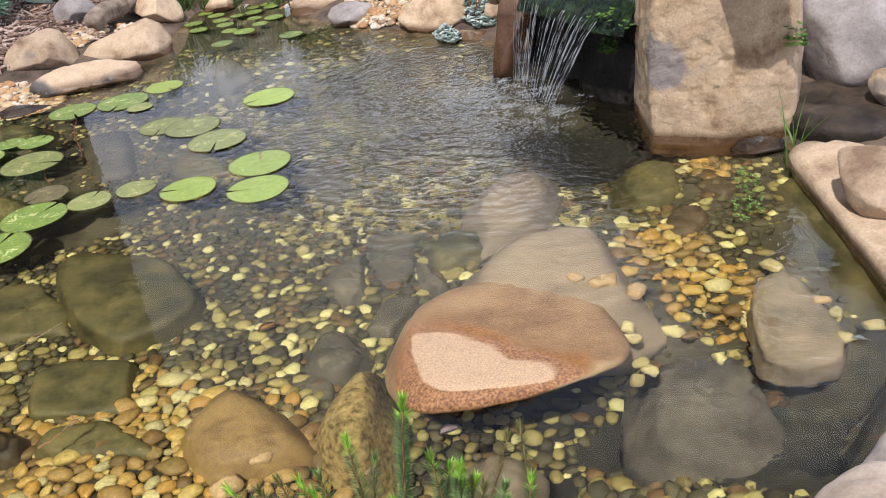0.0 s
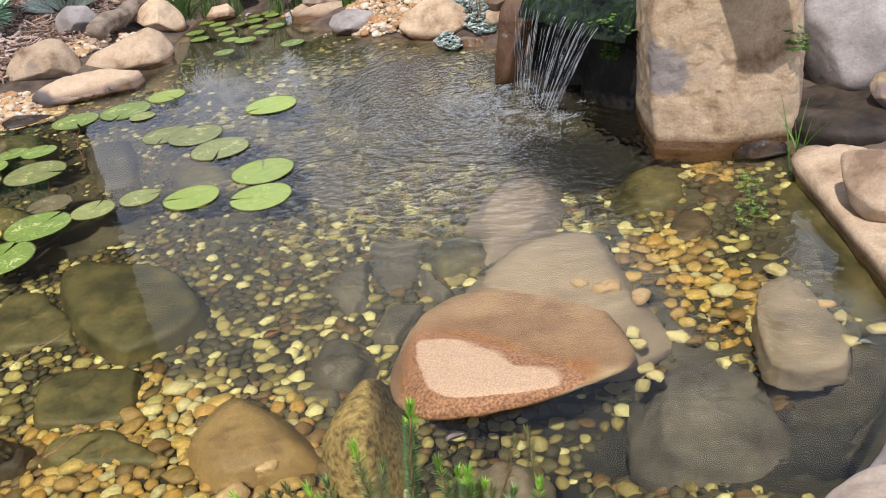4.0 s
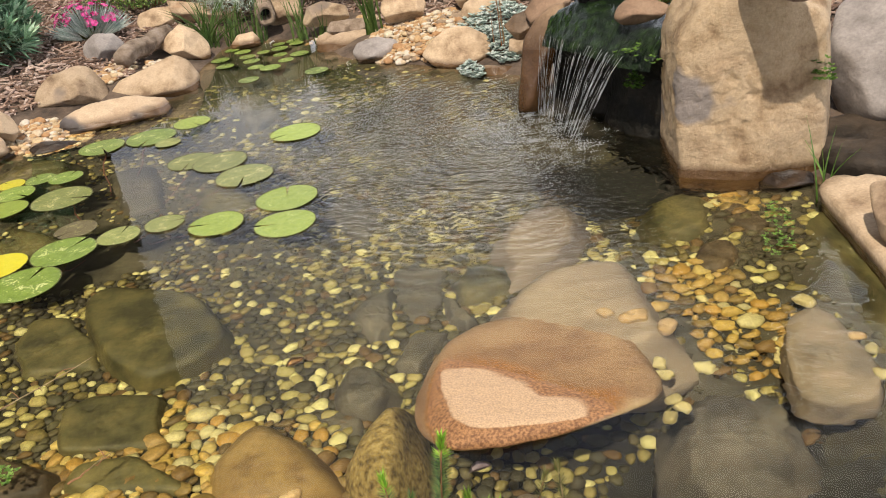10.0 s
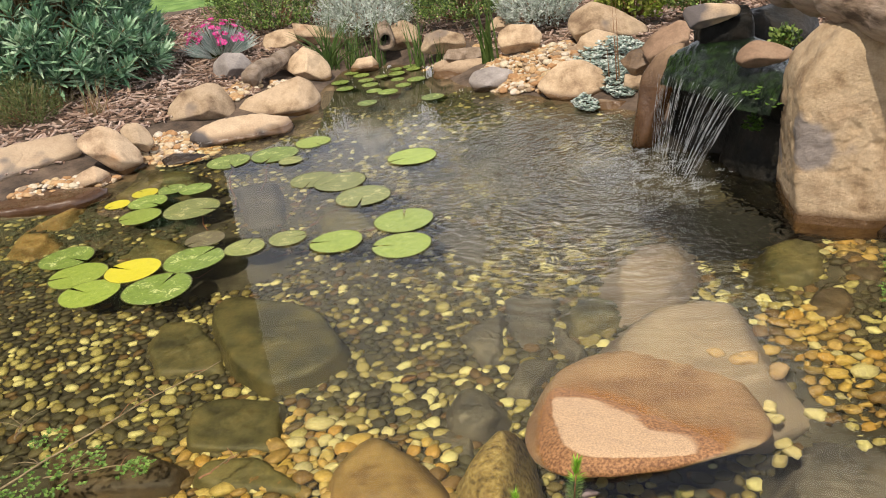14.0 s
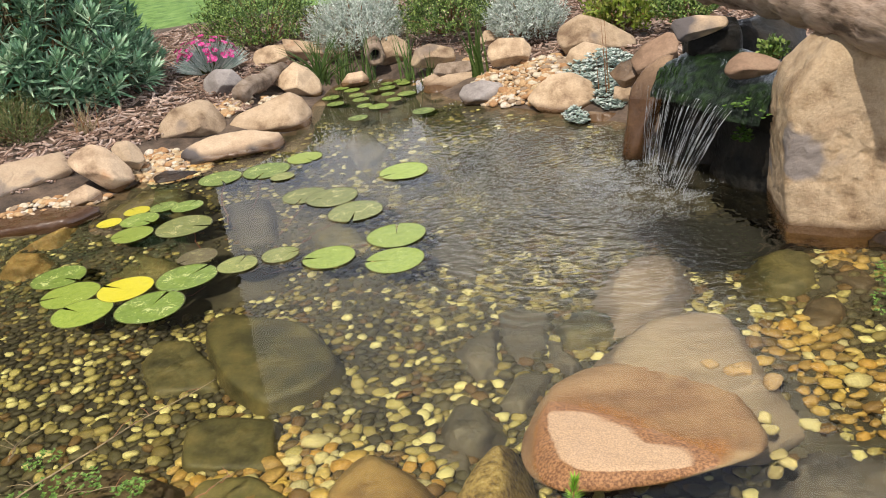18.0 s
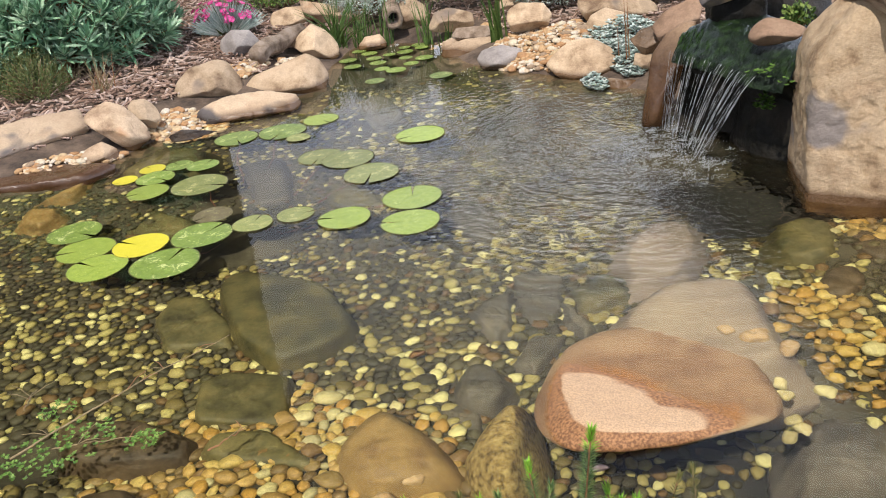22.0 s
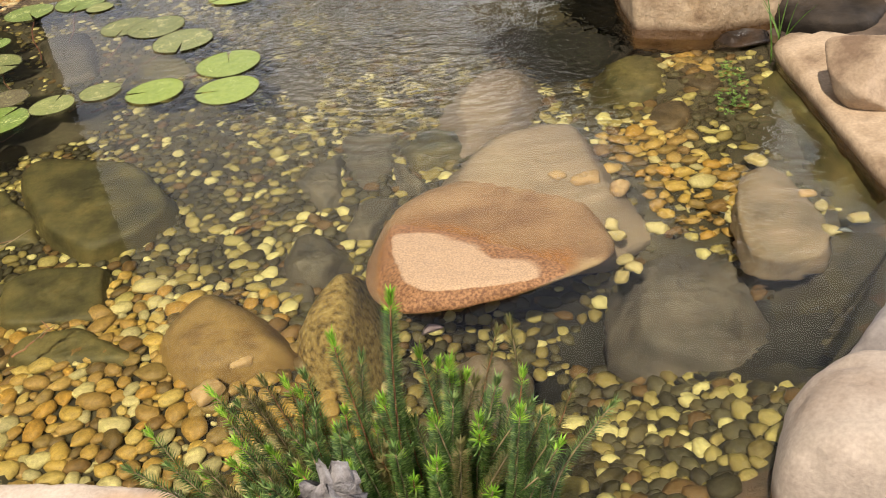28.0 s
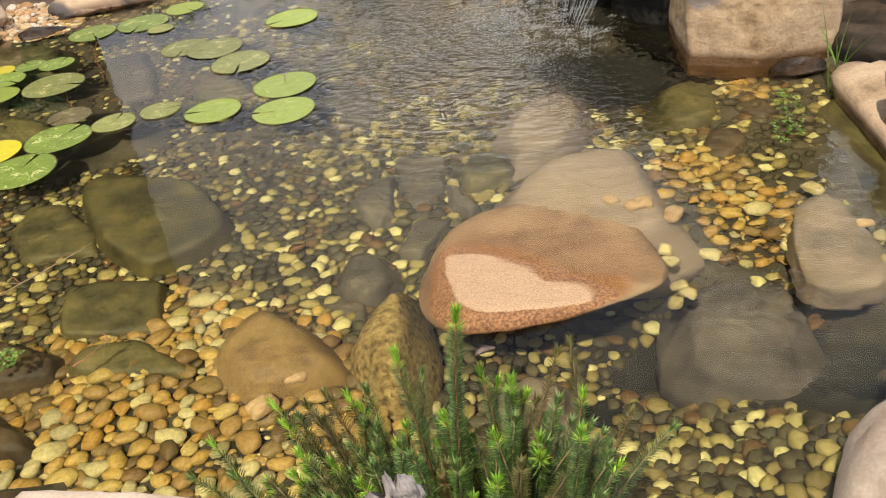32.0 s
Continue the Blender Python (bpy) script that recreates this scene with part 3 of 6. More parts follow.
class Leaves:
    def __init__(self):
        self.v, self.f = [], []

    def add(self, base, way, up, length, width, curl=0.15, fold=0.0):
        v, f = leaf_blade(base, way, up, length, width, curl, fold)
        o = len(self.v)
        self.v += [tuple(p) for p in v]
        self.f += [tuple(o + i for i in q) for q in f]

    def ribbon(self, path, widths):
        o = len(self.v)
        for k, p in enumerate(path):
            ahead = path[min(k + 1, len(path) - 1)] - path[max(k - 1, 0)]
            side = ahead.cross(Vector((0.3, -1, 0.2))).normalized() * widths[k]
            self.v += [tuple(p - side), tuple(p + side)]
        for k in range(len(path) - 1):
            a = o + 2 * k
            self.f.append((a, a + 1, a + 3, a + 2))

    def part(self, name, material, parent, label=""):
        return part(name, raw(name, self.v, self.f, material), None, parent, label)


# ---- the ground and the pond ----
SHORE = [(-3.467, 3.617), (-1.808, 3.992), (-1.559, 4.195), (-1.330, 4.540), (-1.240, 4.660), (-1.100, 4.860), (-0.740, 4.930), (-0.600, 5.080), (-0.593, 5.598), (-0.454, 6.013), (-0.018, 5.776), (0.067, 5.265), (0.438, 4.801), (0.787, 4.422), (0.939, 4.234), (0.962, 3.902), (1.171, 3.688), (1.357, 3.424)] + [(1.486, 2.565), (1.438, 2.371), (1.355, 1.818)] + [(0.950, 1.253), (0.869, 1.229), (0.656, 1.061), (0.324, 1.021), (-0.215, 1.317), (-0.286, 1.319), (-1.542, 1.876)]
SH = np.array(SHORE)
SH2 = np.roll(SH, -1, axis=0)
SHELVES = [  # middle, reach, height of the bed
    ((-0.532, 1.698), 0.42, -0.13), ((-0.206, 1.608), 0.30, -0.15),
    ((1.015, 2.245), 0.34, -0.09), ((1.018, 1.902), 0.22, -0.10), ((1.296, 2.683), 0.30, -0.06),
    ((-1.552, 3.567), 0.45, -0.12), ((-1.304, 2.697), 0.5, -0.22), ((1.116, 1.780), 0.30, -0.14), ((1.209, 1.716), 0.15, -0.16), ((1.075, 1.790), 0.17, -0.11), ((0.860, 1.720), 0.22, -0.30),
]
HOLES = [((0.477, 1.789), 0.34, -0.28), ((1.220, 1.420), 0.27, -0.40), ((1.170, 3.180), 0.32, -0.34), ((0.678, 3.644), 0.5, -0.08)]


def shore_distance(x, y):
    """Metres from the shore line, positive inside the pond."""
    a, b = SH, SH2
    p = np.array([x, y])
    ab = b - a
    t = np.clip(((p - a) * ab).sum(1) / (ab * ab).sum(1), 0, 1)
    d = np.sqrt((((a + ab * t[:, None]) - p) ** 2).sum(1).min())
    cross = ((a[:, 1] > y) != (b[:, 1] > y)) & (x < (b[:, 0] - a[:, 0]) * (y - a[:, 1]) / (b[:, 1] - a[:, 1] + 1e-9) + a[:, 0])
    return d if cross.sum() % 2 else -d


def ground_height(x, y, fine=True):
    d = shore_distance(x, y)
    if d > 0:
        z = -min(0.25, 0.03 + d * 0.8)
        for (cx, cy), r, h in SHELVES:
            f = math.exp(-((x - cx) ** 2 + (y - cy) ** 2) / (r * r))
            z += (h - z) * min(1.0, f * 1.25)
        for (cx, cy), r, h in HOLES:
            z += h * math.exp(-((x - cx) ** 2 + (y - cy) ** 2) / (r * r))
    else:
        z = 0.16 * (1 - math.exp(d * 2.4)) - 0.03 + 0.05 * min(1.0, max(0.0, (-d - 0.5) / 2.0))
    if fine:
        z += 0.012 * noise.fractal(Vector((x * 2.2, y * 2.2, 0)), 1.0, 2.0, 4)
    return z


def ground_sheet():
    xs = np.concatenate([[-400, -120, -40, -15, -8], np.arange(-4.5, 4.5, 0.07), [6, 9, 15, 40, 120, 400]])
    ys = np.concatenate([[-400, -100, -30, -10, -4, -1.5], np.arange(-0.4, 9.0, 0.07), [10, 12, 16, 30, 100, 500]])
    verts = [(x, y, ground_height(x, y)) for y in ys for x in xs]
    w = len(xs)
    faces = [(j * w + i, j * w + i + 1, (j + 1) * w + i + 1, (j + 1) * w + i) for j in range(len(ys) - 1) for i in range(w - 1)]
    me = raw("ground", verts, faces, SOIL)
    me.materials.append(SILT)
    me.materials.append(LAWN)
    me.materials.append(DEEP_SHADE)
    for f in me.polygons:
        # below -0.36 the darkness of the depth is painted onto the floor
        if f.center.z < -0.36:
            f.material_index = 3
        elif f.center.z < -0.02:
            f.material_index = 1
        elif f.center.y > 8.4 or abs(f.center.x) > 5 or f.center.y < -1.0:
            f.material_index = 2
    return tagged(new("ground", me), "brown garden soil and silty pond floor with lawn beyond", "ground", kind="structure")


ground = ground_sheet()

wb = bmesh.new()
bmesh.ops.create_grid(wb, x_segments=24, y_segments=24, size=1.0)
pond_water = part("water", wb, WATER)
pond_water.scale = (3.2, 3.6, 1)
pond_water.location = (0.0, 3.3, 0.0)
pond_water.visible_shadow = False
tagged(pond_water, "clear still pond water rippling below the fall", "water", kind="structure")

hb = bmesh.new()
bmesh.ops.create_cube(hb, size=1.0)
house = part("wall_house", hb, HOUSE)
house.scale, house.location = (14.0, 0.3, 11.0), (-9.85, 11.5, 5.4)
tagged(house, "dark timber house wall beyond the garden", "wall", kind="structure")

# ---- boulders of the banks ----
MIDDLE = mat("middle_boulder_stone", [(0.20, 0.115, 0.07), (0.29, 0.185, 0.115), (0.36, 0.25, 0.165)], 0.6, 5, 0.9, 190, patches=((0.33, 0.24, 0.16), 0.42), stretch=(1.0, 1.4, 1.2))


def dry_crown(m, low, high, pale):
    """The part of a wet stone that has dried out above the water is paler; a noisy edge runs along it."""
    n, l = m.node_tree.nodes, m.node_tree.links
    b = n["Principled BSDF"]
    was = b.inputs["Base Color"].links[0].from_socket
    geo, sep = n.new("ShaderNodeNewGeometry"), n.new("ShaderNodeSeparateXYZ")
    tex, sub = n.new("ShaderNodeTexNoise"), n.new("ShaderNodeMath")
    tex.inputs["Scale"].default_value, tex.inputs["Detail"].default_value = 5.5, 1.5
    l.new(geo.outputs["Position"], sep.inputs[0])
    l.new(geo.outputs["Position"], tex.inputs["Vector"])
    sub.operation = "MULTIPLY_ADD"
    sub.inputs[1].default_value = -0.034
    l.new(tex.outputs["Fac"], sub.inputs[0])
    l.new(sep.outputs["Z"], sub.inputs[2])
    up, facing = n.new("ShaderNodeSeparateXYZ"), n.new("ShaderNodeMapRange")
    l.new(geo.outputs["Normal"], up.inputs[0])
    facing.inputs["From Min"].default_value, facing.inputs["From Max"].default_value = 0.945, 0.972
    l.new(up.outputs["Z"], facing.inputs["Value"])
    dry, both, mix = n.new("ShaderNodeMapRange"), n.new("ShaderNodeMath"), n.new("ShaderNodeMix")
    dry.inputs["From Min"].default_value, dry.inputs["From Max"].default_value = low, high
    l.new(sub.outputs[0], dry.inputs["Value"])
    both.operation = "MULTIPLY"
    l.new(dry.outputs[0], both.inputs[0])
    l.new(facing.outputs[0], both.inputs[1])
    mix.data_type = "RGBA"
    grain = n.new("ShaderNodeTexNoise")
    grain.inputs["Scale"].default_value, grain.inputs["Detail"].default_value = 240.0, 6
    l.new(geo.outputs["Position"], grain.inputs["Vector"])
    ramp = n.new("ShaderNodeValToRGB")
    ramp.color_ramp.elements[0].position, ramp.color_ramp.elements[1].position = 0.35, 0.6
    ramp.color_ramp.elements[0].color = (*[c * 0.62 for c in pale], 1)
    ramp.color_ramp.elements[1].color = (*pale, 1)
    l.new(grain.outputs["Fac"], ramp.inputs["Fac"])
    # an iron-red stain runs along the waterline
    stain, band, speck = n.new("ShaderNodeMix"), n.new("ShaderNodeMapRange"), n.new("ShaderNodeValToRGB")
    stain.data_type = "RGBA"
    band.inputs["From Min"].default_value, band.inputs["From Max"].default_value = -0.026, -0.018
    l.new(sub.outputs[0], band.inputs["Value"])
    l.new(band.outputs[0], stain.inputs["Factor"])
    speck.color_ramp.elements[0].position, speck.color_ramp.elements[1].position = 0.38, 0.64
    speck.color_ramp.elements[0].color, speck.color_ramp.elements[1].color = (0.15, 0.065, 0.024, 1), (0.38, 0.19, 0.075, 1)
    coarse = n.new("ShaderNodeTexNoise")
    coarse.inputs["Scale"].default_value, coarse.inputs["Detail"].default_value = 150.0, 8
    l.new(geo.outputs["Position"], coarse.inputs["Vector"])
    l.new(coarse.outputs["Fac"], speck.inputs["Fac"])
    l.new(was, stain.inputs["A"])
    l.new(speck.outputs["Color"], stain.inputs["B"])
    l.new(both.outputs[0], mix.inputs["Factor"])
    l.new(stain.outputs["Result"], mix.inputs["A"])
    l.new(ramp.outputs["Color"], mix.inputs["B"])
    l.new(mix.outputs["Result"], b.inputs["Base Color"])


dry_crown(MIDDLE, -0.011, -0.008, (0.56, 0.37, 0.21))


def left_bank():
    faced("slab", -1.034, 4.766, 0.048, 12.1, 15.5, 0.34, [(-124, 0.175), (-92, 0.066), (-42, 0.237), (33, 0.22), (75, 0.09), (92, 0.07), (103, 0.089), (134, 0.186)], "flat tan sandstone slab with a dark broken edge over the water", SAND_EDGED, 3, p=44, rough=0.022, grit=1.3, level=0.15)
    faced("boulder", -0.873, 5.149, 0.069, 9.5, 14.0, 0.34, [(-110, 0.12), (-107, 0.113), (-79, 0.14), (-67, 0.155), (-25, 0.232), (23, 0.225), (58, 0.185), (104, 0.098), (133, 0.157), (157, 0.216)], "rounded tan sandstone boulder at the water's edge", SAND, 12)
    faced("boulder", -1.304, 5.104, 0.121, 14.1, 13.3, 0.26, [(-110, 0.097), (-106, 0.09), (-88, 0.12), (-2, 0.187), (30, 0.162), (70, 0.135), (97, 0.107), (129, 0.121), (151, 0.147)], "smooth domed tan boulder beside the pebbles", SAND, 8)
    faced("rock", -1.211, 5.766, 0.182, 12.1, 11.4, 0.2, [(-166, 0.123), (-82, 0.071), (-61, 0.064), (36, 0.095), (80, 0.078), (127, 0.092), (159, 0.111)], "small angular rock with a grey face", SAND_GREY, 21)
    faced("boulder", -0.768, 5.787, 0.117, 7.3, 12.1, 0.24, [(-129, 0.09), (-114, 0.084), (-60, 0.141), (-2, 0.145), (35, 0.111), (55, 0.106), (120, 0.101), (135, 0.103)], "tan boulder behind the water's edge", SAND, 31)
    faced("rock", -1.000, 6.468, 0.165, 8.8, 10.4, 0.2, [(-160, 0.113), (-100, 0.069), (-59, 0.081), (1, 0.12), (84, 0.076), (103, 0.073), (150, 0.105)], "rounded brown rock in the bed", SAND, 41)
    faced("rock", -0.676, 6.476, 0.188, 6.1, 10.4, 0.2, [(-170, 0.198), (-109, 0.081), (-99, 0.07), (-83, 0.098), (47, 0.092), (73, 0.027), (75, 0.03)], "long flat pale rock behind the rushes", SAND_PALE, 51)
    faced("block", -1.604, 4.408, 0.128, 20.0, 14.6, 0.22, [(-136, 0.078), (-123, 0.088), (-60, 0.13), (0, 0.133), (35, 0.096), (59, 0.104), (103, 0.129), (122, 0.14), (178, 0.135)], "angular pale sandstone block tipped on its side", SAND_PALE, 61)
    faced("rock", -1.513, 4.575, 0.129, 18.2, 14.4, 0.16, [(-162, 0.057), (-139, 0.046), (-106, 0.063), (-42, 0.087), (10, 0.065), (44, 0.063), (83, 0.075), (133, 0.083)], "small upright tan rock", SAND, 71)
    faced("slab", -2.080, 4.478, 0.095, 24.3, 14.5, 0.36, [(-90, 0.101), (-76, 0.091), (-62, 0.126), (0, 0.27), (87, 0.107), (90, 0.101), (90, 0.101), (163, 0.228)], "long pale sandstone slab with layered edge", SAND_EDGED, 81, p=44, rough=0.022, grit=1.3, level=0.15)
    faced("rock", -1.672, 4.254, 0.053, 21.4, 16.2, 0.16, [(-153, 0.099), (-95, 0.05), (-84, 0.05), (24, 0.078), (52, 0.057), (104, 0.042), (129, 0.052)], "small wedge of tan sandstone", SAND_PALE, 91)
    faced("flat_stone", -1.261, 4.502, 0.008, 15.9, 16.2, 0.14, [(-154, 0.114), (-110, 0.047), (-88, 0.036), (57, 0.049), (77, 0.021), (104, 0.054)], "thin dark slate at the waterline", SLATE, 97)
    block("flat_stone", [(-2.406, 4.306), (-1.880, 4.211), (-1.661, 4.287), (-1.542, 4.212), (-1.637, 4.036), (-1.851, 3.984), (-2.271, 4.009)], 0.03, -0.08, "low wet brown slab at the waterline", SAND_RED, 95, 16, 0.015, 0.1, hold=1.0, group="rocks round the pond")


left_bank()


def far_bank():
    faced("rock", 0.172, 5.522, 0.026, -1.8, 13.7, 0.24, [(-124, 0.106), (-100, 0.063), (-86, 0.065), (-49, 0.116), (20, 0.154), (89, 0.065), (105, 0.066), (147, 0.131)], "pinkish rock at the far edge of the pond", SAND_PALE, 101)
    faced("rock", 0.071, 5.577, 0.048, -0.8, 13.3, 0.12, [(-108, 0.034), (-30, 0.048), (50, 0.045), (107, 0.038), (152, 0.046)], "small round pink rock at the water's edge", SAND_PALE, 102)
    faced("rock", 0.352, 5.099, 0.045, -3.9, 14.6, 0.22, [(-152, 0.132), (-102, 0.083), (-90, 0.083), (19, 0.121), (30, 0.103), (75, 0.076), (101, 0.087), (144, 0.134)], "grey weathered rock standing in the water", SAND_GREY, 103)
    faced("rock", 0.543, 5.441, 0.197, -5.6, 12.1, 0.2, [(-161, 0.127), (-99, 0.08), (-84, 0.077), (-25, 0.122), (36, 0.105), (83, 0.072), (115, 0.091), (160, 0.123)], "smooth tan rock on the gravel", SAND, 105)
    faced("rock", 0.493, 5.934, 0.193, -4.8, 11.2, 0.12, [(-101, 0.035), (-63, 0.06), (42, 0.056), (93, 0.043), (139, 0.06)], "small tan rock behind the rushes", SAND, 107)
    faced("boulder", 0.712, 4.751, 0.071, -8.7, 15.1, 0.28, [(-131, 0.132), (-102, 0.109), (-84, 0.126), (-29, 0.174), (14, 0.176), (61, 0.139), (92, 0.12), (124, 0.118), (140, 0.135)], "large tan boulder with a cleft at the water's edge", SAND, 109)
    faced("rock", 1.047, 5.413, 0.237, -10.8, 11.8, 0.28, [(-150, 0.206), (-94, 0.11), (-81, 0.127), (14, 0.197), (57, 0.084), (69, 0.079), (118, 0.142), (160, 0.204)], "broad tan rock above the groundcover", SAND, 111)
    faced("rock", 0.951, 5.201, 0.168, -10.3, 12.9, 0.2, [(-132, 0.117), (-89, 0.068), (-66, 0.074), (31, 0.104), (71, 0.065), (112, 0.068), (148, 0.095)], "tan rock half covered by silver leaves", SAND, 113)
    faced("rock", 1.158, 4.512, 0.289, -14.4, 13.1, 0.2, [(-153, 0.123), (-95, 0.092), (-55, 0.076), (-8, 0.108), (72, 0.107), (115, 0.058), (141, 0.071)], "orange angular rock beside the waterfall", SAND_RED, 115)
    faced("rock", 1.041, 4.604, 0.187, -12.8, 14.0, 0.16, [(-141, 0.078), (-114, 0.069), (-60, 0.06), (-25, 0.074), (47, 0.093), (107, 0.053), (129, 0.059)], "reddish brown wedge of rock beside the waterfall", WET_BROWN, 116)
    faced("rock", 1.004, 4.575, 0.074, -12.4, 15.5, 0.12, [(-146, 0.049), (-92, 0.054), (-8, 0.048), (13, 0.05), (94, 0.053), (169, 0.046)], "small square tan rock", SAND, 117)
    faced("flat_stone", 0.877, 4.454, 0.011, -11.0, 16.7, 0.15, [(-139, 0.08), (-96, 0.037), (-74, 0.047), (54, 0.052), (81, 0.03), (123, 0.068)], "flat pale stone with a dark edge at the waterline", SAND_EDGED, 119)
    faced("rock", -0.166, 6.237, 0.142, 1.4, 11.2, 0.16, [(-117, 0.096), (-84, 0.094), (2, 0.109), (55, 0.096), (107, 0.084), (160, 0.089)], "tan rock beside a hollow log", SAND, 121)
    faced("rock", 0.094, 5.854, 0.151, -0.9, 11.8, 0.16, [(-117, 0.098), (-94, 0.067), (-73, 0.081), (8, 0.134), (71, 0.065), (104, 0.069), (153, 0.108)], "tan block behind the rushes", SAND, 123)
    faced("rock", -0.415, 5.948, 0.042, 4.0, 12.6, 0.14, [(-125, 0.063), (-97, 0.045), (-59, 0.061), (32, 0.071), (94, 0.045), (135, 0.058)], "low pink stone at the water's edge", SAND_PALE, 125)
    faced("rock", 0.224, 5.688, 0.080, -2.2, 12.7, 0.12, [(-118, 0.071), (-94, 0.037), (-58, 0.078), (59, 0.076), (88, 0.039), (136, 0.103)], "low brown stone behind the rushes", WOOD, 127)


far_bank()


def fall_and_right():
    hewn("boulder", 1.432, 2.923, -0.050, 0.507, 0.692, -26.1, [((-1, -0.25, 0.03), 1.0), ((1, -0.1, 0.04), 0.98), ((0.12, -0.12, 1), 1.58), ((-0.80, -0.25, 0.55), 1.24), ((-0.45, -0.1, 0.9), 1.46), ((0.6, -0.2, 0.75), 1.36), ((-0.08, -1, 0.10), 0.66), ((0.3, -1, 0.02), 0.72), ((-0.35, -0.8, 0.5), 1.12), ((0, 1, 0.1), 0.7)], "tall tan sandstone boulder standing in the pond beside the waterfall", TALL, 227, 24, 0.014, 6, grit=1.1)
    faced("pillar_rock", 0.957, 3.864, 0.192, -13.8, 16.0, 0.16, [(-94, 0.241), (-18, 0.044), (79, 0.249), (124, 0.159), (145, 0.115), (169, 0.087), (175, 0.1)], "brown rock wet from the waterfall, flaring towards its top", PILLAR, 204)
    faced("flat_stone", 1.136, 3.713, 0.560, -16.8, 11.7, 0.2, [(-147, 0.095), (-106, 0.056), (-74, 0.029), (-62, 0.039), (51, 0.084), (84, 0.042), (97, 0.045), (146, 0.095)], "flat tan cap stone over the spout", SAND_EDGED, 206)
    faced("rock", 1.218, 3.328, 0.478, -19.9, 14.1, 0.15, [(-126, 0.081), (-84, 0.043), (-76, 0.044), (-40, 0.083), (65, 0.047), (81, 0.042), (121, 0.068), (161, 0.095)], "egg-shaped brown stone in the upper basin", SAND_RED, 208, p=9, rough=0.006)
    faced("boulder", 1.976, 2.994, 0.210, -32.1, 17.4, 0.34, [(-166, 0.196), (-154, 0.205), (-106, 0.269), (-68, 0.241), (-42, 0.201), (-8, 0.186), (42, 0.231), (97, 0.261), (168, 0.208), (172, 0.204)], "large grey and tan boulder behind the reeds", SAND_GREY, 210)
    faced("rock", 1.887, 2.651, 0.143, -34.4, 20.0, 0.16, [(-162, 0.071), (-136, 0.065), (-81, 0.07), (19, 0.054), (102, 0.066), (156, 0.074)], "small orange rock between boulders", SAND, 212)
    faced("rock", 1.795, 2.593, 0.043, -33.4, 22.2, 0.2, [(-157, 0.122), (-97, 0.07), (-82, 0.062), (14, 0.116), (92, 0.064), (111, 0.074), (153, 0.113)], "rounded tan rock between boulders", SAND, 214)
    faced("block", 1.489, 2.068, 0.129, -34.3, 25.1, 0.2, [(-172, 0.104), (-161, 0.094), (-129, 0.1), (-95, 0.105), (-19, 0.109), (36, 0.1), (93, 0.11), (113, 0.133)], "rounded pale stone block on the slab", SAND_PALE, 216)
    faced("flat_stone", 1.440, 2.675, 0.013, -27.3, 23.4, 0.12, [(-153, 0.088), (-87, 0.037), (-71, 0.037), (-5, 0.087), (83, 0.042), (107, 0.034), (132, 0.047)], "flat dark slate against the tall boulder", SLATE, 218, p=60, rough=0.03, grit=1.0)
    hewn("boulder", 0.851, 0.984, 0.000, 0.329, 0.206, -40.8, [((-1, -0.1, 0.05), 1.0), ((1, 0, 0.1), 1.0), ((0.0, -0.05, 1), 0.72), ((-0.75, -0.05, 0.66), 0.95), ((-0.4, 0.1, 0.9), 0.84), ((0, -1, 0.2), 0.9), ((0, 1, 0.2), 0.9), ((-0.7, 0.7, 0.2), 1.0)], "big smooth cream boulder with an orange streak at the front bank", CREAM, 220, 8, 0.01)


fall_and_right()
block("slab", [(1.460, 2.466), (1.531, 2.478), (1.619, 2.408), (1.643, 2.092), (1.512, 1.650), (1.349, 1.432), (1.335, 1.719)], 0.075, -0.3, "pale sandstone slab sloping into the water", SAND, 231, 22, 0.010, -0.15, (0.05, 0.02), group="rocks round the pond", sub=5)
block("rock", [(1.350, 2.442), (1.440, 2.510), (1.524, 2.493), (1.518, 1.992), (1.370, 1.678), (1.305, 1.953)], -0.02, -0.25, "olive algae-covered flank of rock under the slab", SUNK_OLIVE, 232, 14, 0.012, 0.6)
block("slab", [(-0.746, 1.482), (-0.553, 1.428), (-0.267, 1.323), (-0.230, 1.266), (-0.223, 1.128), (-0.697, 1.274)], 0.06, -0.25, "pale sandstone slab at the front edge", CREAM, 233, 12, 0.01, 0.3, group="rocks round the pond")
block("boulder", [(0.892, 1.227), (1.004, 1.302), (1.159, 1.394), (1.213, 1.297), (1.080, 1.112)], 0.12, -0.2, "grey rough rock behind the cream boulder", SAND_GREY, 235, 9, 0.03, 0.3, group="rocks round the pond")

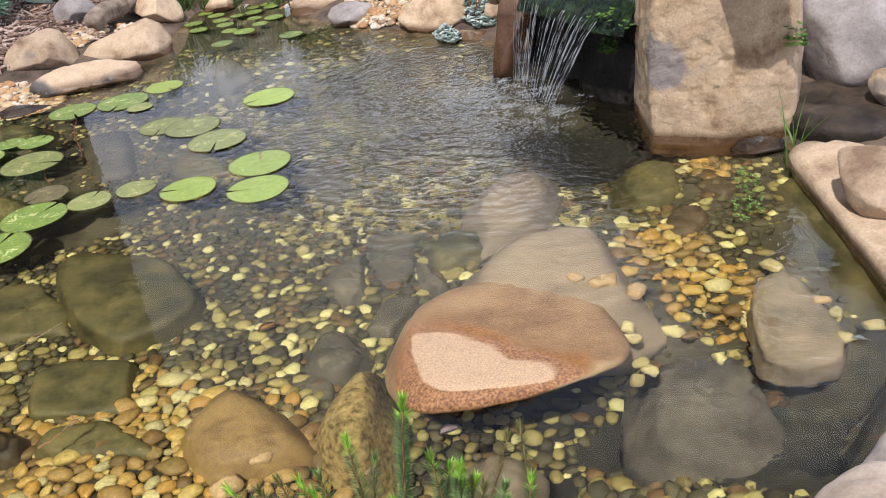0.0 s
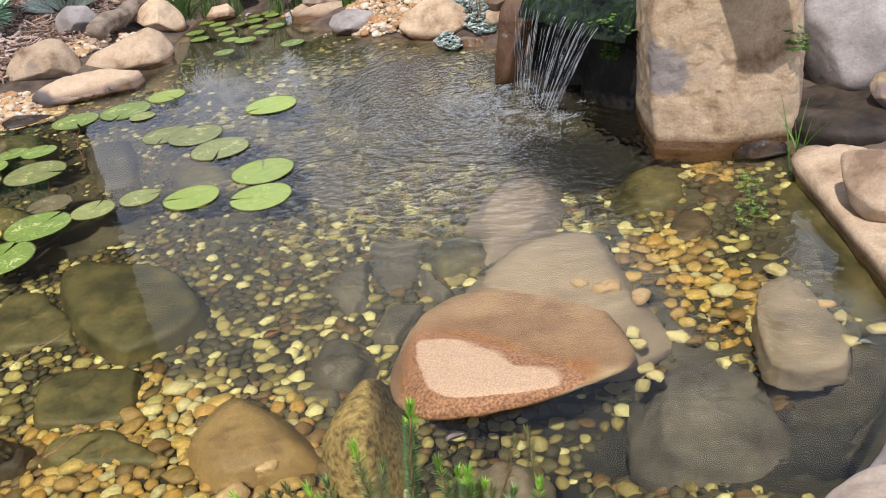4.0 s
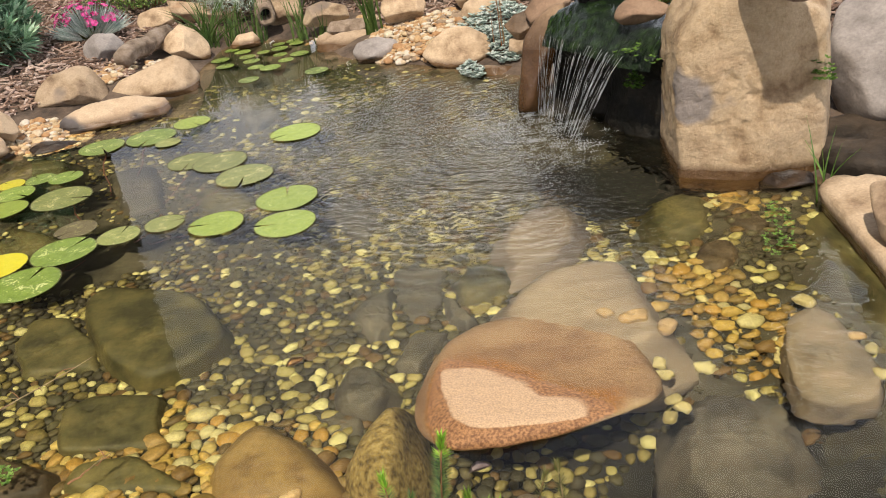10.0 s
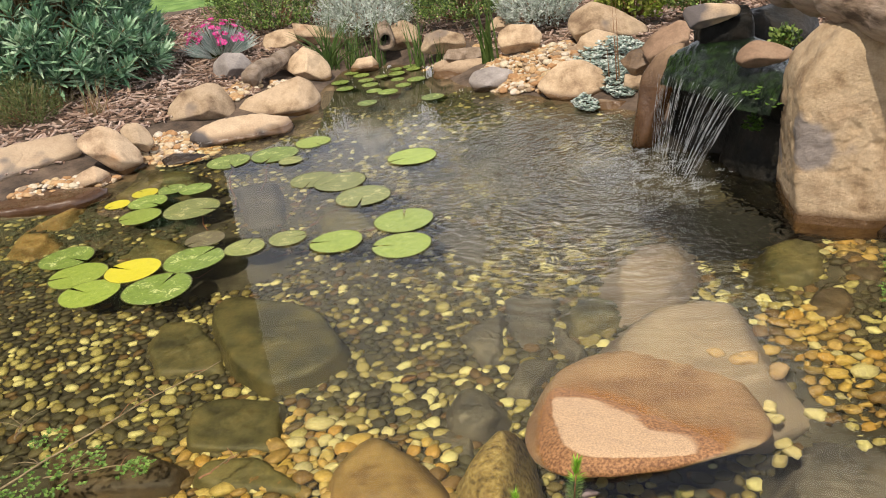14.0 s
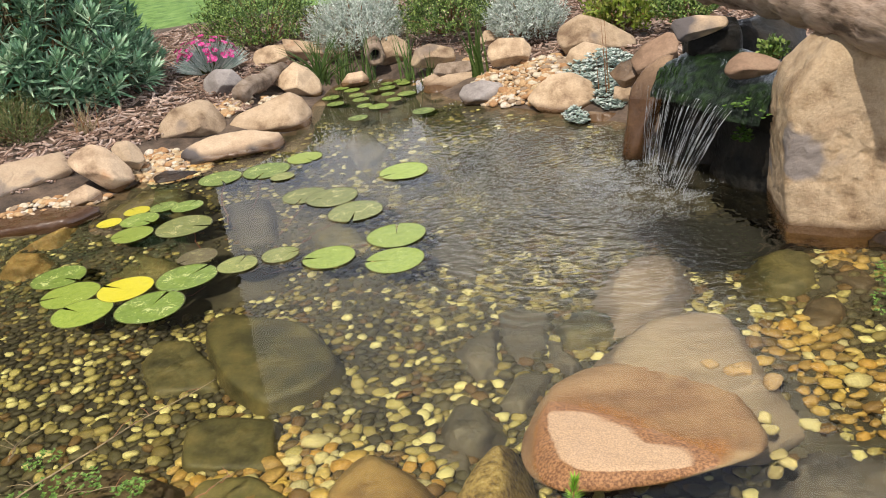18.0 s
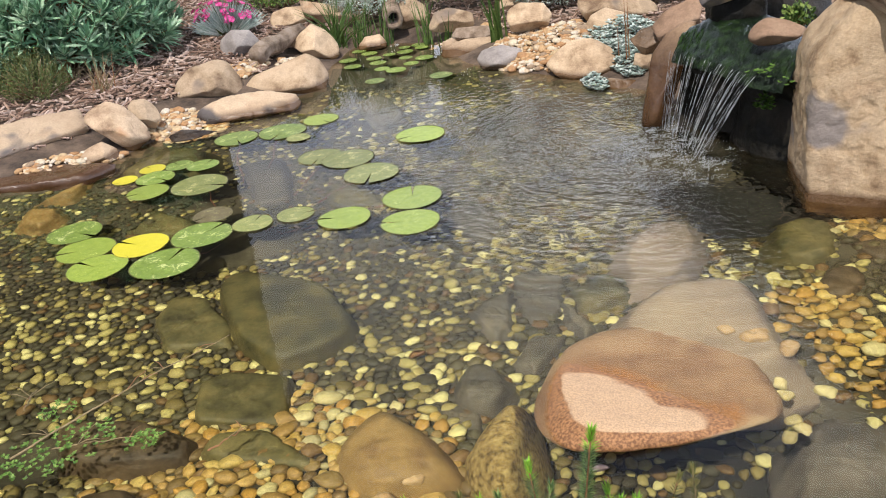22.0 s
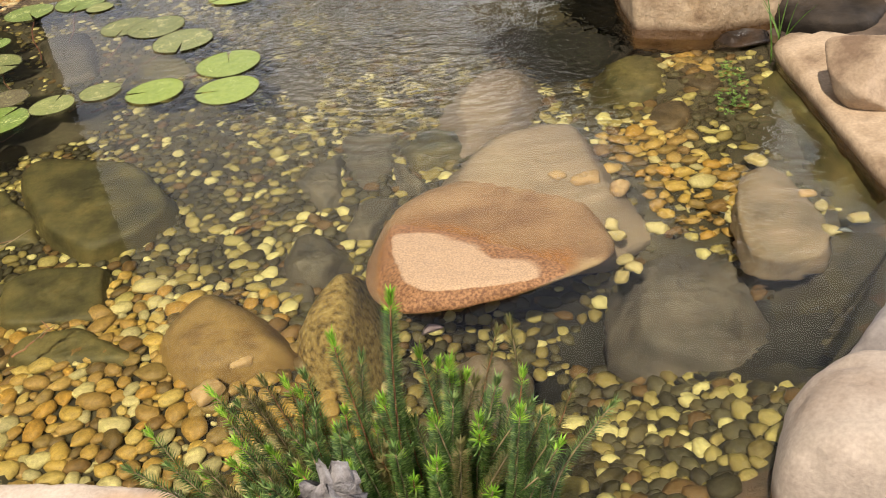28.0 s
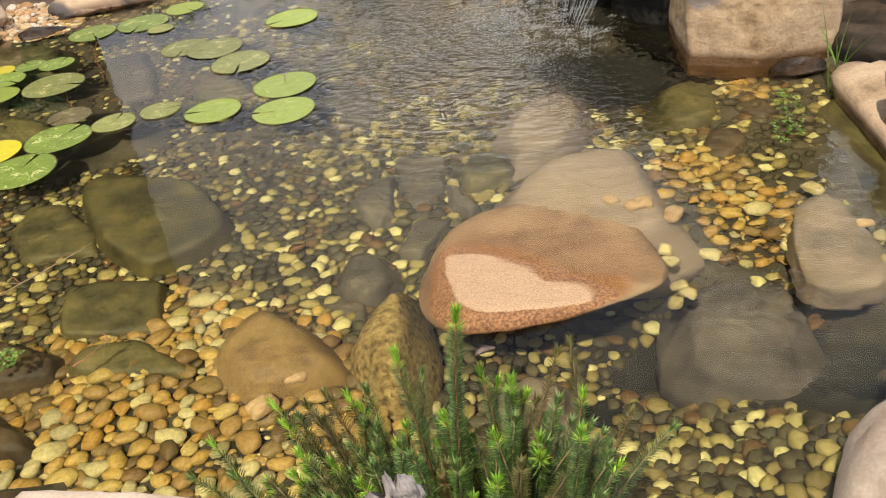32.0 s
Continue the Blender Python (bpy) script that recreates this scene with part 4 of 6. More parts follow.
# ---- sunken rocks ----
def middle_boulder(plan, crest, tilt, bottom, label):
    """Broadest just under the waterline: its flat top falls away from the crest at the front, its front face overhangs."""
    c = Vector((sum(q[0] for q in plan) / len(plan), sum(q[1] for q in plan) / len(plan), -0.04))
    tn = Vector((-tilt[0], -tilt[1], 1)).normalized()
    planes = [(tuple(tn), tn.dot(Vector(crest) - c)), ((0, 0, -1), -0.04 - bottom)]
    area = sum(plan[i][0] * plan[(i + 1) % len(plan)][1] - plan[(i + 1) % len(plan)][0] * plan[i][1] for i in range(len(plan)))
    pts = [Vector(q) - c.xy for q in (plan if area > 0 else plan[::-1])]
    for a, b in zip(pts, pts[1:] + pts[:1]):
        e = b - a
        front = e.x / e.length > 0.5 and a.x + c.x < 0.5
        if front:
            nrm = Vector((e.y, -e.x, e.length * 1.1)).normalized()
            planes.append((tuple(nrm), nrm.dot(Vector((a.x, a.y, 0.050)))))
        for slope in ((0.05, -1.3) if front else (0.75, -0.5)):
            nrm = Vector((e.y, -e.x, e.length * slope)).normalized()
            planes.append((tuple(nrm), nrm.dot(Vector((a.x, a.y, 0.055 if front else -0.01))) * 1.05))
    planes.append((tuple(Vector((-0.42, 0.06, 0.90)).normalized()), 0.147))
    planes.append((tuple(Vector((0.45, 0.05, 0.89)).normalized()), 0.135))
    ob = new("boulder", stone_mesh("boulder", planes, (0, 0, 0), MIDDLE, 301, 11, 0.009, 6, 0.6))
    ob.location = c
    return tagged(ob, label, "rock", "sunken rocks in the pond")


middle_boulder([(0.075, 1.82), (0.09, 1.72), (0.15, 1.655), (0.27, 1.622), (0.42, 1.630), (0.56, 1.650), (0.70, 1.690), (0.735, 1.85), (0.735, 2.03), (0.67, 2.19), (0.50, 2.27), (0.35, 2.25), (0.21, 2.16), (0.12, 1.99)], (0.27, 1.63, 0.050), (-0.125, -0.126), -0.30, "large flat salmon boulder whose dry tip rises from the water")
block("rock", [(-0.408, 1.879), (-0.330, 2.023), (-0.275, 2.085), (-0.191, 1.987), (-0.062, 1.777), (-0.081, 1.693), (-0.272, 1.667), (-0.379, 1.754)], -0.06, -0.30, "orange brown sunken rock beside the pebbles", SUNK, 303, 6, 0.012, 0.4)
block("rock", [(-0.063, 1.804), (0.003, 1.918), (0.095, 2.004), (0.139, 1.967), (0.104, 1.813), (0.111, 1.683), (0.044, 1.598), (-0.035, 1.643)], -0.01, -0.30, "mottled yellow rock against the big boulder", MOTTLE, 305, 7, 0.012, 0.3, sub=5)
block("rock", [(-0.207, 2.149), (-0.133, 2.147), (-0.004, 2.087), (0.001, 1.933), (-0.101, 1.969)], -0.22, -0.34, "grey sunken rock among the pebbles", SUNK_GREY, 307)
block("rock", [(-0.081, 2.167), (-0.027, 2.278), (0.050, 2.236), (0.084, 2.109), (0.014, 2.039), (-0.067, 2.079)], -0.17, -0.30, "dark rounded sunken rock", SUNK_GREY, 309, 6)
block("rock", [(0.076, 2.255), (0.163, 2.428), (0.287, 2.372), (0.161, 2.194)], -0.22, -0.34, "dark sunken rock in the gap", SUNK_GREY, 311)
block("rock", [(-0.024, 2.564), (0.039, 2.646), (0.149, 2.684), (0.111, 2.414), (0.046, 2.375)], -0.2, -0.32, "greenish angular sunken rock", SUNK_GREY, 313)
block("rock", [(0.140, 2.788), (0.237, 2.817), (0.324, 2.727), (0.286, 2.508), (0.165, 2.443), (0.124, 2.576)], -0.22, -0.34, "dark grey sunken rock among others", SUNK_GREY, 315)
block("rock", [(0.276, 2.590), (0.324, 2.541), (0.366, 2.382), (0.317, 2.346), (0.268, 2.439)], -0.2, -0.32, "narrow dark sunken rock", SUNK_GREY, 317)
block("rock", [(0.321, 2.618), (0.426, 2.713), (0.530, 2.627), (0.488, 2.508), (0.348, 2.499)], -0.16, -0.30, "brown rounded sunken rock", SUNK_OLIVE, 319, 6)
block("rock", [(0.499, 2.797), (0.642, 2.988), (0.794, 2.965), (0.785, 2.734), (0.678, 2.553), (0.481, 2.534), (0.477, 2.660)], -0.1, -0.3, "pale silted rock under the water", SUNK_TAN, 321, 9, 0.015)
block("slab", [(0.382, 2.282), (0.473, 2.415), (0.598, 2.510), (0.735, 2.505), (0.838, 2.452), (0.838, 2.263), (0.820, 2.012), (0.696, 1.953), (0.467, 2.012)], -0.05, -0.3, "broad silted slab just under the water", SUNK_TAN, 323, 20, 0.010, 0.5)
block("slab", [(0.861, 2.131), (1.035, 2.146), (1.049, 1.895), (1.006, 1.655), (0.883, 1.517), (0.692, 1.580), (0.604, 1.698), (0.739, 1.837)], -0.29, -0.42, "brown-grey flat slab under the water", SUNK_SILT, 325, 16, 0.03, 0.8, grow=1.0)
block("slab", [(1.012, 1.847), (1.094, 1.983), (1.189, 2.026), (1.215, 1.934), (1.201, 1.723), (1.141, 1.615), (1.024, 1.612), (0.959, 1.663)], -0.06, -0.17, "tan-grey slab with a notch under the water", SUNK_TAN_DULL, 327, 22, 0.016, 0.1, (-0.05, 0.05), grow=0.97)
block("rock", [(0.942, 2.623), (1.029, 2.789), (1.139, 2.825), (1.213, 2.749), (1.170, 2.583), (1.073, 2.479), (0.977, 2.502)], -0.04, -0.22, "olive algae-covered rock in the shallows", SUNK_OLIVE, 329, 9, 0.015, 0.4)
block("rock", [(1.183, 2.622), (1.253, 2.690), (1.316, 2.604), (1.313, 2.473), (1.226, 2.430), (1.176, 2.515)], -0.05, -0.20, "brown rock in the shallows", SUNK_DARK, 331, 12, 0.015, 0.4)
block("rock", [(0.983, 2.363), (1.066, 2.462), (1.168, 2.456), (1.149, 2.346), (1.066, 2.264), (0.989, 2.276)], -0.06, -0.20, "brown flat rock among golden pebbles", SUNK_DARK, 333, 12, 0.015, 0.4)
block("rock", [(-1.064, 2.717), (-1.054, 2.920), (-0.907, 2.882), (-0.773, 2.663), (-0.753, 2.519), (-0.986, 2.541)], -0.2, -0.32, "brown olive sunken rock", SUNK_OLIVE, 335)
block("rock", [(-0.871, 2.875), (-0.835, 3.018), (-0.487, 2.839), (-0.366, 2.542), (-0.445, 2.407), (-0.597, 2.356), (-0.736, 2.518)], -0.14, -0.30, "large green-brown sunken block", SUNK_OLIVE, 337, 16, 0.012, 0.25)
block("slab", [(-0.822, 2.304), (-0.740, 2.358), (-0.545, 2.291), (-0.529, 2.043), (-0.794, 2.109)], -0.16, -0.30, "dark olive sunken slab with a cracked corner", SUNK_OLIVE, 339, 18, 0.012, 0.2)
block("slab", [(-0.755, 1.942), (-0.725, 2.041), (-0.572, 2.026), (-0.408, 1.864), (-0.413, 1.795), (-0.699, 1.883)], -0.11, -0.30, "olive sunken slab under the pebbles", SUNK_OLIVE, 341, 14, 0.012, 0.4)
block("slab", [(-0.607, 2.468), (-0.329, 2.594), (-0.155, 2.626), (-0.292, 2.503), (-0.462, 2.411)], -0.26, -0.38, "thin grey sunken slab", SUNK_GREY, 343)
block("slab", [(-0.306, 2.412), (-0.183, 2.541), (-0.036, 2.605), (-0.042, 2.505), (-0.186, 2.354)], -0.25, -0.37, "thin grey sunken slab", SUNK_GREY, 345)
block("rock", [(-1.860, 3.592), (-1.883, 3.838), (-1.694, 3.777), (-1.621, 3.634), (-1.712, 3.508)], -0.03, -0.30, "brown rock in the shallows", SUNK, 347)
block("slab", [(-1.887, 3.850), (-1.672, 4.119), (-1.613, 4.143), (-1.674, 3.845)], -0.03, -0.30, "flat brown slab in the shallows", SUNK, 349)
block("slab", [(-1.575, 4.145), (-1.419, 4.512), (-1.140, 4.298), (-1.130, 4.040), (-1.463, 4.027)], -0.04, -0.30, "olive slab in the shallows", SUNK_OLIVE, 351)
block("rock", [(-1.434, 3.545), (-1.296, 3.735), (-1.020, 3.451), (-1.034, 3.201), (-1.303, 3.324)], -0.14, -0.30, "dark rock under the lily pads", SUNK_OLIVE, 353)
block("rock", [(0.267, 1.666), (0.335, 1.679), (0.398, 1.624), (0.372, 1.531), (0.265, 1.547)], -0.19, -0.36, "brown-grey sunken rock below the big boulder", SUNK_TAN, 355, 6)
block("rock", [(-0.996, 4.188), (-0.797, 4.209), (-0.685, 3.681), (-0.848, 3.642)], -0.18, -0.30, "pale silted rock under the pads", SUNK_GREY, 359, 6)
block("rock", [(-0.503, 5.027), (-0.330, 5.061), (-0.203, 4.650), (-0.344, 4.433)], -0.18, -0.30, "pale silted rock in deeper water", SUNK_GREY, 361, 6)
block("rock", [(-0.082, 3.325), (0.049, 3.479), (0.165, 3.250), (0.083, 3.029)], -0.2, -0.32, "green silted rock in deeper water", SUNK_GREY, 363, 6)
block("rock", [(-0.577, 3.837), (-0.374, 3.738), (-0.273, 3.494), (-0.504, 3.508)], -0.2, -0.32, "dark silted rock in deeper water", SUNK_OLIVE, 365, 6)

block("rock", [(-1.014, 1.811), (-0.885, 1.813), (-0.776, 1.732), (-0.735, 1.634), (-0.887, 1.636), (-0.997, 1.680)], -0.06, -0.22, "dark brown sunken rock by the bank", SUNK_DARK, 367, 9, 0.02, 0.4)
block("slab", [(-1.163, 2.161), (-0.933, 2.127), (-0.755, 2.005), (-0.771, 1.911), (-0.977, 1.922), (-1.099, 1.963)], -0.11, -0.24, "dark brown sunken slab under floating weed", SUNK_DARK, 369, 12, 0.02, 0.4)


def loose_stones():
    """Single stones that lie on the slabs and along the boulder's edge."""
    def stone(c, w, label, material, seed, z):
        ob = new("stone", stone_mesh("stone", [((0, 0, 1), w * 0.20), ((0, 0, -1), w * 0.25), ((1, 0.2, 0.2), w * 0.5), ((-1, 0.1, 0.2), w * 0.5), ((0.1, 1, 0.1), w * 0.36), ((0.1, -1, 0.2), w * 0.36), ((0.6, -0.7, 0.5), w * 0.42)], (0, 0, 0), material, seed, 3.5, 0.05, 4))
        ob.location, ob.rotation_euler = (c[0], c[1], z), (0, 0, seed)
        tagged(ob, label, "stone", "single stones in the shallows")
    tan, pale = PEB_SINGLE, PEB_PALE
    stone((0.616, 1.794), 0.07, "flat orange stone resting on a sunken slab", tan, 1, -0.03)
    stone((0.670, 2.156), 0.05, "small orange stone resting on a sunken slab", tan, 2, -0.04)
    stone((0.732, 2.110), 0.08, "flat tan stone resting on a sunken slab", tan, 3, -0.04)
    stone((0.800, 2.045), 0.07, "flat orange stone at the slab's edge", tan, 4, -0.06)
    stone((1.167, 2.022), 0.06, "pale round stone in clear shallow water", pale, 5, -0.04)
    stone((1.208, 1.844), 0.04, "small orange stone beside the sunken slab", tan, 6, -0.06)
    stone((1.212, 1.787), 0.04, "small grey-green stone beside the sunken slab", pale, 7, -0.06)
    stone((1.181, 1.696), 0.05, "yellow stone beside the sunken slab", pale, 8, -0.07)
    stone((1.267, 1.722), 0.05, "flat yellow stone beside the sunken slab", pale, 9, -0.08)
    for k, (x, y) in enumerate(((0.738, 1.932), (0.731, 1.882), (0.713, 1.778), (0.684, 1.720), (0.727, 1.742))):
        stone((x, y), 0.045, "pale yellow stone beside the big boulder", pale, 20 + k, -0.10)
    stone((0.030, 1.642), 0.06, "flat brown stone by the sunken rock", tan, 30, -0.12)
    stone((-0.186, 1.721), 0.055, "flat tan oval stone on the pebbles", tan, 31, -0.09)
    stone((-0.261, 1.659), 0.075, "flat brown oval stone on the pebbles", tan, 32, -0.10)


PEB_SINGLE = mat("orange_stone", [(0.30, 0.20, 0.10), (0.40, 0.28, 0.15), (0.46, 0.34, 0.20)], 0.6, 12, 0.4, 90)
PEB_PALE = mat("pale_yellow_stone", [(0.30, 0.25, 0.11), (0.42, 0.36, 0.18), (0.50, 0.45, 0.26)], 0.6, 12, 0.4, 90)
loose_stones()

# ---- lily pads ----
def pad_mesh(name, material, seed, notch=0.30):
    rng = random.Random(seed)
    n, rings = 40, (0.0, 0.35, 0.7, 0.97, 1.0)
    a0 = rng.uniform(0, 6.28)
    verts = [(0, 0, 0.004)]
    for r in rings[1:]:
        for k in range(n + 1):
            a = notch * (1.02 - 0.55 * r) / 2 * r + (2 * math.pi - notch * (1.02 - 0.55 * r) * r) * k / n + a0
            w = 1 + 0.02 * math.sin(3 * a + seed)
            z = 0.004 + 0.012 * noise.noise(Vector((math.cos(a) * r * 1.5, math.sin(a) * r * 1.5, seed * 1.7))) * r + (0.018 if r == 1 else 0) * max(0, math.sin(2 * a + seed))
            verts.append((r * w * math.cos(a), r * w * math.sin(a), z))
    faces = [(0, 1 + k, 2 + k) for k in range(n)]
    for j in range(len(rings) - 2):
        o = 1 + j * (n + 1)
        faces += [(o + k, o + n + 1 + k, o + n + 2 + k, o + k + 1) for k in range(n)]
    top = len(verts)
    verts += [(x, y, z - 0.012) for x, y, z in verts]
    faces += [tuple(top + i for i in f[::-1]) for f in faces]
    rim = [1 + (len(rings) - 2) * (n + 1) + k for k in range(n + 1)]
    faces += [(b, a, a + top, b + top) for a, b in zip(rim, rim[1:])]
    me = raw(name, verts, faces, material)
    me.materials.append(PAD_RIM)
    ring = n + 3 * n
    for f in list(me.polygons)[n + 2 * n:ring]:
        f.material_index = 1
    return me


PAD_KINDS = {"brown": (PAD_BROWN, "browned lily pad sunk a little at its rim"), "lime": (PAD_LIME, "bright lime green lily pad floating on the water"), "green": (PAD_GREEN, "green speckled lily pad floating on the water"),
             "olive": (PAD_OLIVE, "olive lily pad with brown spots floating on the water"), "yellow": (PAD_YELLOW, "yellowed lily pad floating on the water")}
PAD_MESHES = {(k, s): pad_mesh("lily_pad", PAD_KINDS[k][0], s + 3) for k in PAD_KINDS for s in range(3)}
pad_count = [0]


def pad(kind, x, y, r, turn=None):
    pad_count[0] += 1
    rng = random.Random(pad_count[0])
    ob = new("lily_pad", PAD_MESHES[kind, pad_count[0] % 3])
    ob.matrix_world = pose(x, y, 0.0022 + 0.0008 * (pad_count[0] % 4), 0, 0, rng.uniform(0, 360) if turn is None else turn) @ Matrix.Diagonal((r, r, r * 0.6, 1))
    tagged(ob, PAD_KINDS[kind][1], "lily pad", "lily pads on the pond")


pad("green", -0.008, 5.087, 0.066), pad("green", -0.377, 5.132, 0.058)
pad("lime", -0.431, 3.201, 0.102), pad("lime", -0.184, 3.095, 0.111), pad("lime", -0.176, 3.329, 0.118), pad("olive", -0.627, 3.296, 0.074)
pad("lime", -0.134, 4.084, 0.115), pad("lime", -0.633, 4.518, 0.091), pad("green", -0.813, 4.392, 0.119), pad("green", -1.037, 4.369, 0.108)
pad("olive", -0.718, 4.257, 0.059), pad("olive", -0.589, 3.944, 0.101), pad("olive", -0.457, 3.868, 0.117), pad("olive", -0.347, 3.652, 0.118)
pad("olive", -0.786, 3.256, 0.079), pad("brown", -0.966, 3.399, 0.080), pad("green", -0.973, 3.207, 0.117), pad("yellow", -1.196, 3.176, 0.107)
pad("green", -1.511, 3.380, 0.109), pad("lime", -1.411, 3.197, 0.112), pad("lime", -1.313, 3.020, 0.111), pad("green", -1.058, 2.985, 0.126)
pad("lime", -1.316, 3.748, 0.092), pad("olive", -1.097, 3.770, 0.124), pad("yellow", -1.467, 3.943, 0.058), pad("yellow", -1.369, 4.052, 0.062)
pad("green", -1.324, 3.923, 0.088), pad("green", -1.248, 4.063, 0.067), pad("green", -1.133, 4.025, 0.075)
pad("green", -0.564, 5.695, 0.057), pad("green", -0.525, 5.522, 0.054), pad("green", -0.505, 5.915, 0.047), pad("green", -0.436, 5.818, 0.052), pad("green", -0.402, 5.669, 0.050)
pad("green", -0.374, 5.542, 0.052), pad("green", -0.346, 5.393, 0.047), pad("green", -0.261, 5.325, 0.061), pad("green", -0.308, 5.721, 0.041), pad("green", -0.210, 5.743, 0.053)
pad("green", -0.206, 5.595, 0.044), pad("green", -0.172, 5.439, 0.047), pad("green", -0.093, 5.536, 0.057), pad("green", -0.106, 5.808, 0.045), pad("green", -0.123, 5.895, 0.049), pad("green", -0.214, 5.867, 0.039)


def lily_stems():
    """Reddish stalks that run from the pads down to the roots."""
    rng = random.Random(12)
    red = mat("red_stalk", [(0.10, 0.03, 0.02), (0.20, 0.07, 0.04)], 0.6, 20, 0.2, 60)
    root = Vector((-0.883, 3.545, -0.240))
    ob = new("lily_root")
    ob.location = root
    tagged(ob, "reddish lily stalks rising from the roots under water", "lily")
    for k, top in enumerate(((-0.521, 3.916, -0.010), (-0.359, 3.649, -0.010), (-0.628, 3.290, -0.010), (-0.807, 4.386, -0.010), (-1.022, 4.341, -0.010), (-1.099, 3.759, -0.010), (-0.982, 3.216, -0.010), (-1.068, 3.003, -0.010), (-1.203, 3.182, -0.010), (-0.446, 3.181, -0.010), (-0.193, 3.317, -0.010))):
        t = Vector(top) - root
        path = [t * (j / 8) ** 1.15 + Vector((rng.uniform(-0.03, 0.03), rng.uniform(-0.03, 0.03), -t.z * 0.45 * math.sin(math.pi * j / 8))) for j in range(9)]
        v, f = tube(path, [0.003] * 9, 6)
        part("stalk", raw("stalk", v, f, red), None, ob)


lily_stems()

# ---- waterfall and log ----
LIP = (0.977, 3.311, 0.360)


def waterfall():
    top = new("waterfall")
    top.location = (LIP[0], LIP[1], 0.0)
    tagged(top, "small waterfall spilling over a mossy dark ledge into the pond", "waterfall")
    inv = Matrix.Translation((-LIP[0], -LIP[1], 0))
    left, right = Vector((0.976, 3.724, 0.360)), Vector((1.124, 3.160, 0.360))
    land_l, land_r = Vector((0.899, 3.771, 0.000)), Vector((0.952, 3.237, 0.000))
    # basin surface running down to the lip and curling over it
    lip = [Vector(q) for q in ((0.940, 3.690, 0.350), (0.985, 3.530, 0.362), (1.050, 3.380, 0.360), (1.105, 3.230, 0.350), (1.185, 3.130, 0.345))]
    rear = [Vector(q) for q in ((1.020, 3.800, 0.40), (1.150, 3.840, 0.44), (1.280, 3.800, 0.45), (1.360, 3.560, 0.43), (1.350, 3.330, 0.40))]

    def along(row, u):
        k = min(int(u * 4), 3)
        return row[k].lerp(row[k + 1], u * 4 - k)

    n, m = 44, 30
    verts = []
    for j in range(m + 1):
        v = j / m
        for i in range(n + 1):
            u = i / n
            a = along(rear, u).lerp(along(lip, u), min(v / 0.8, 1.0))
            over = max(0.0, v - 0.72) / 0.28
            a.z += 0.022 * math.sin(min(v / 0.8, 1.0) * math.pi) - 0.045 * over ** 2
            a += Vector((-0.022, -0.006, 0)) * over
            a += Vector((-0.5, -0.2, 0.6)) * 0.014 * noise.fractal(Vector((u * 26, v * 3, 2)), 1.0, 2.0, 4)
            verts.append(inv @ a)
    faces = [(j * (n + 1) + i, j * (n + 1) + i + 1, (j + 1) * (n + 1) + i + 1, (j + 1) * (n + 1) + i) for j in range(m) for i in range(n)]
    part("mossy_ledge", raw("mossy_ledge", verts, faces, ALGAE), None, top, "dark green algae-covered ledge")
    # weed combed over the lip by the water
    rng = random.Random(8)
    weed, dull = Leaves(), Leaves()
    for k in range(420):
        u, v = rng.random(), rng.uniform(0.25, 1.0) ** 0.7
        a = along(rear, u).lerp(along(lip, u), v) + Vector((0, 0, 0.022 * math.sin(v * math.pi) + 0.002))
        down = (along(lip, u) - along(rear, u)).normalized()
        ln = rng.uniform(0.02, 0.055)
        end = v > 0.88
        path = [inv @ (a + down * ln * f * (0.5 if end else 1.0) + Vector((rng.gauss(0, 0.002), 0, -(0.9 * ln * f * f if end else 0.25 * ln * f)))) for f in (0, 0.35, 0.7, 1.0)]
        (weed if rng.random() < (0.5 if u < 0.35 else 0.12) else dull).ribbon(path, [0.0010, 0.0014, 0.0010, 0.0003])
    weed.part("green_weed", LEAF_WEED, top, "bright green weed on the ledge")["kind"] = "stuff"
    dull.part("dark_weed", LEAF_DARK, top, "dark wet weed on the ledge")["kind"] = "stuff"
    # the wet back wall and side walls under and behind the ledge, cave shade painted near-black
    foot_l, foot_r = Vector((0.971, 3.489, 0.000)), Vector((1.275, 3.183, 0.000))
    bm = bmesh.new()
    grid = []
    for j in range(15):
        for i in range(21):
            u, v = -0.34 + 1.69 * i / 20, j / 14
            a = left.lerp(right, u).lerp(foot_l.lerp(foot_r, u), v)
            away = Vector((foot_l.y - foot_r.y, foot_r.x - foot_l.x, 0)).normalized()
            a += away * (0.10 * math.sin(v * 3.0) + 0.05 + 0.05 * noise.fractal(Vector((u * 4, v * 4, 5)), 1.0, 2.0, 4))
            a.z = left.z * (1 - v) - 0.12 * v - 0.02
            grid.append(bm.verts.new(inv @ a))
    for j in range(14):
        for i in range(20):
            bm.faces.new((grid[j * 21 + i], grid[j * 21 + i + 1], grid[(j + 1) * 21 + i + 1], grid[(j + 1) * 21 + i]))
    part("back_wall", bm, CAVE_SHADE, top, "wet rock wall coloured near-black for cave shade")
    # strands of falling water
    rng = random.Random(5)
    CLUMPS = (0.02, 0.10, 0.20, 0.26, 0.38, 0.50, 0.56, 0.62, 0.70, 0.78)
    for k in range(70):
        u = CLUMPS[k % len(CLUMPS)] + rng.gauss(0, 0.022)
        a = along(lip, min(max(u, 0.0), 1.0)) + Vector((-0.024, -0.008, 0.0))
        away = land_l.lerp(land_r, u + rng.gauss(0, 0.02)) - a
        away.z = 0
        stop = 1.0 if rng.random() < 0.6 else rng.uniform(0.35, 0.8)
        begin = 0.0 if rng.random() < 0.6 else rng.uniform(0.1, 0.4)
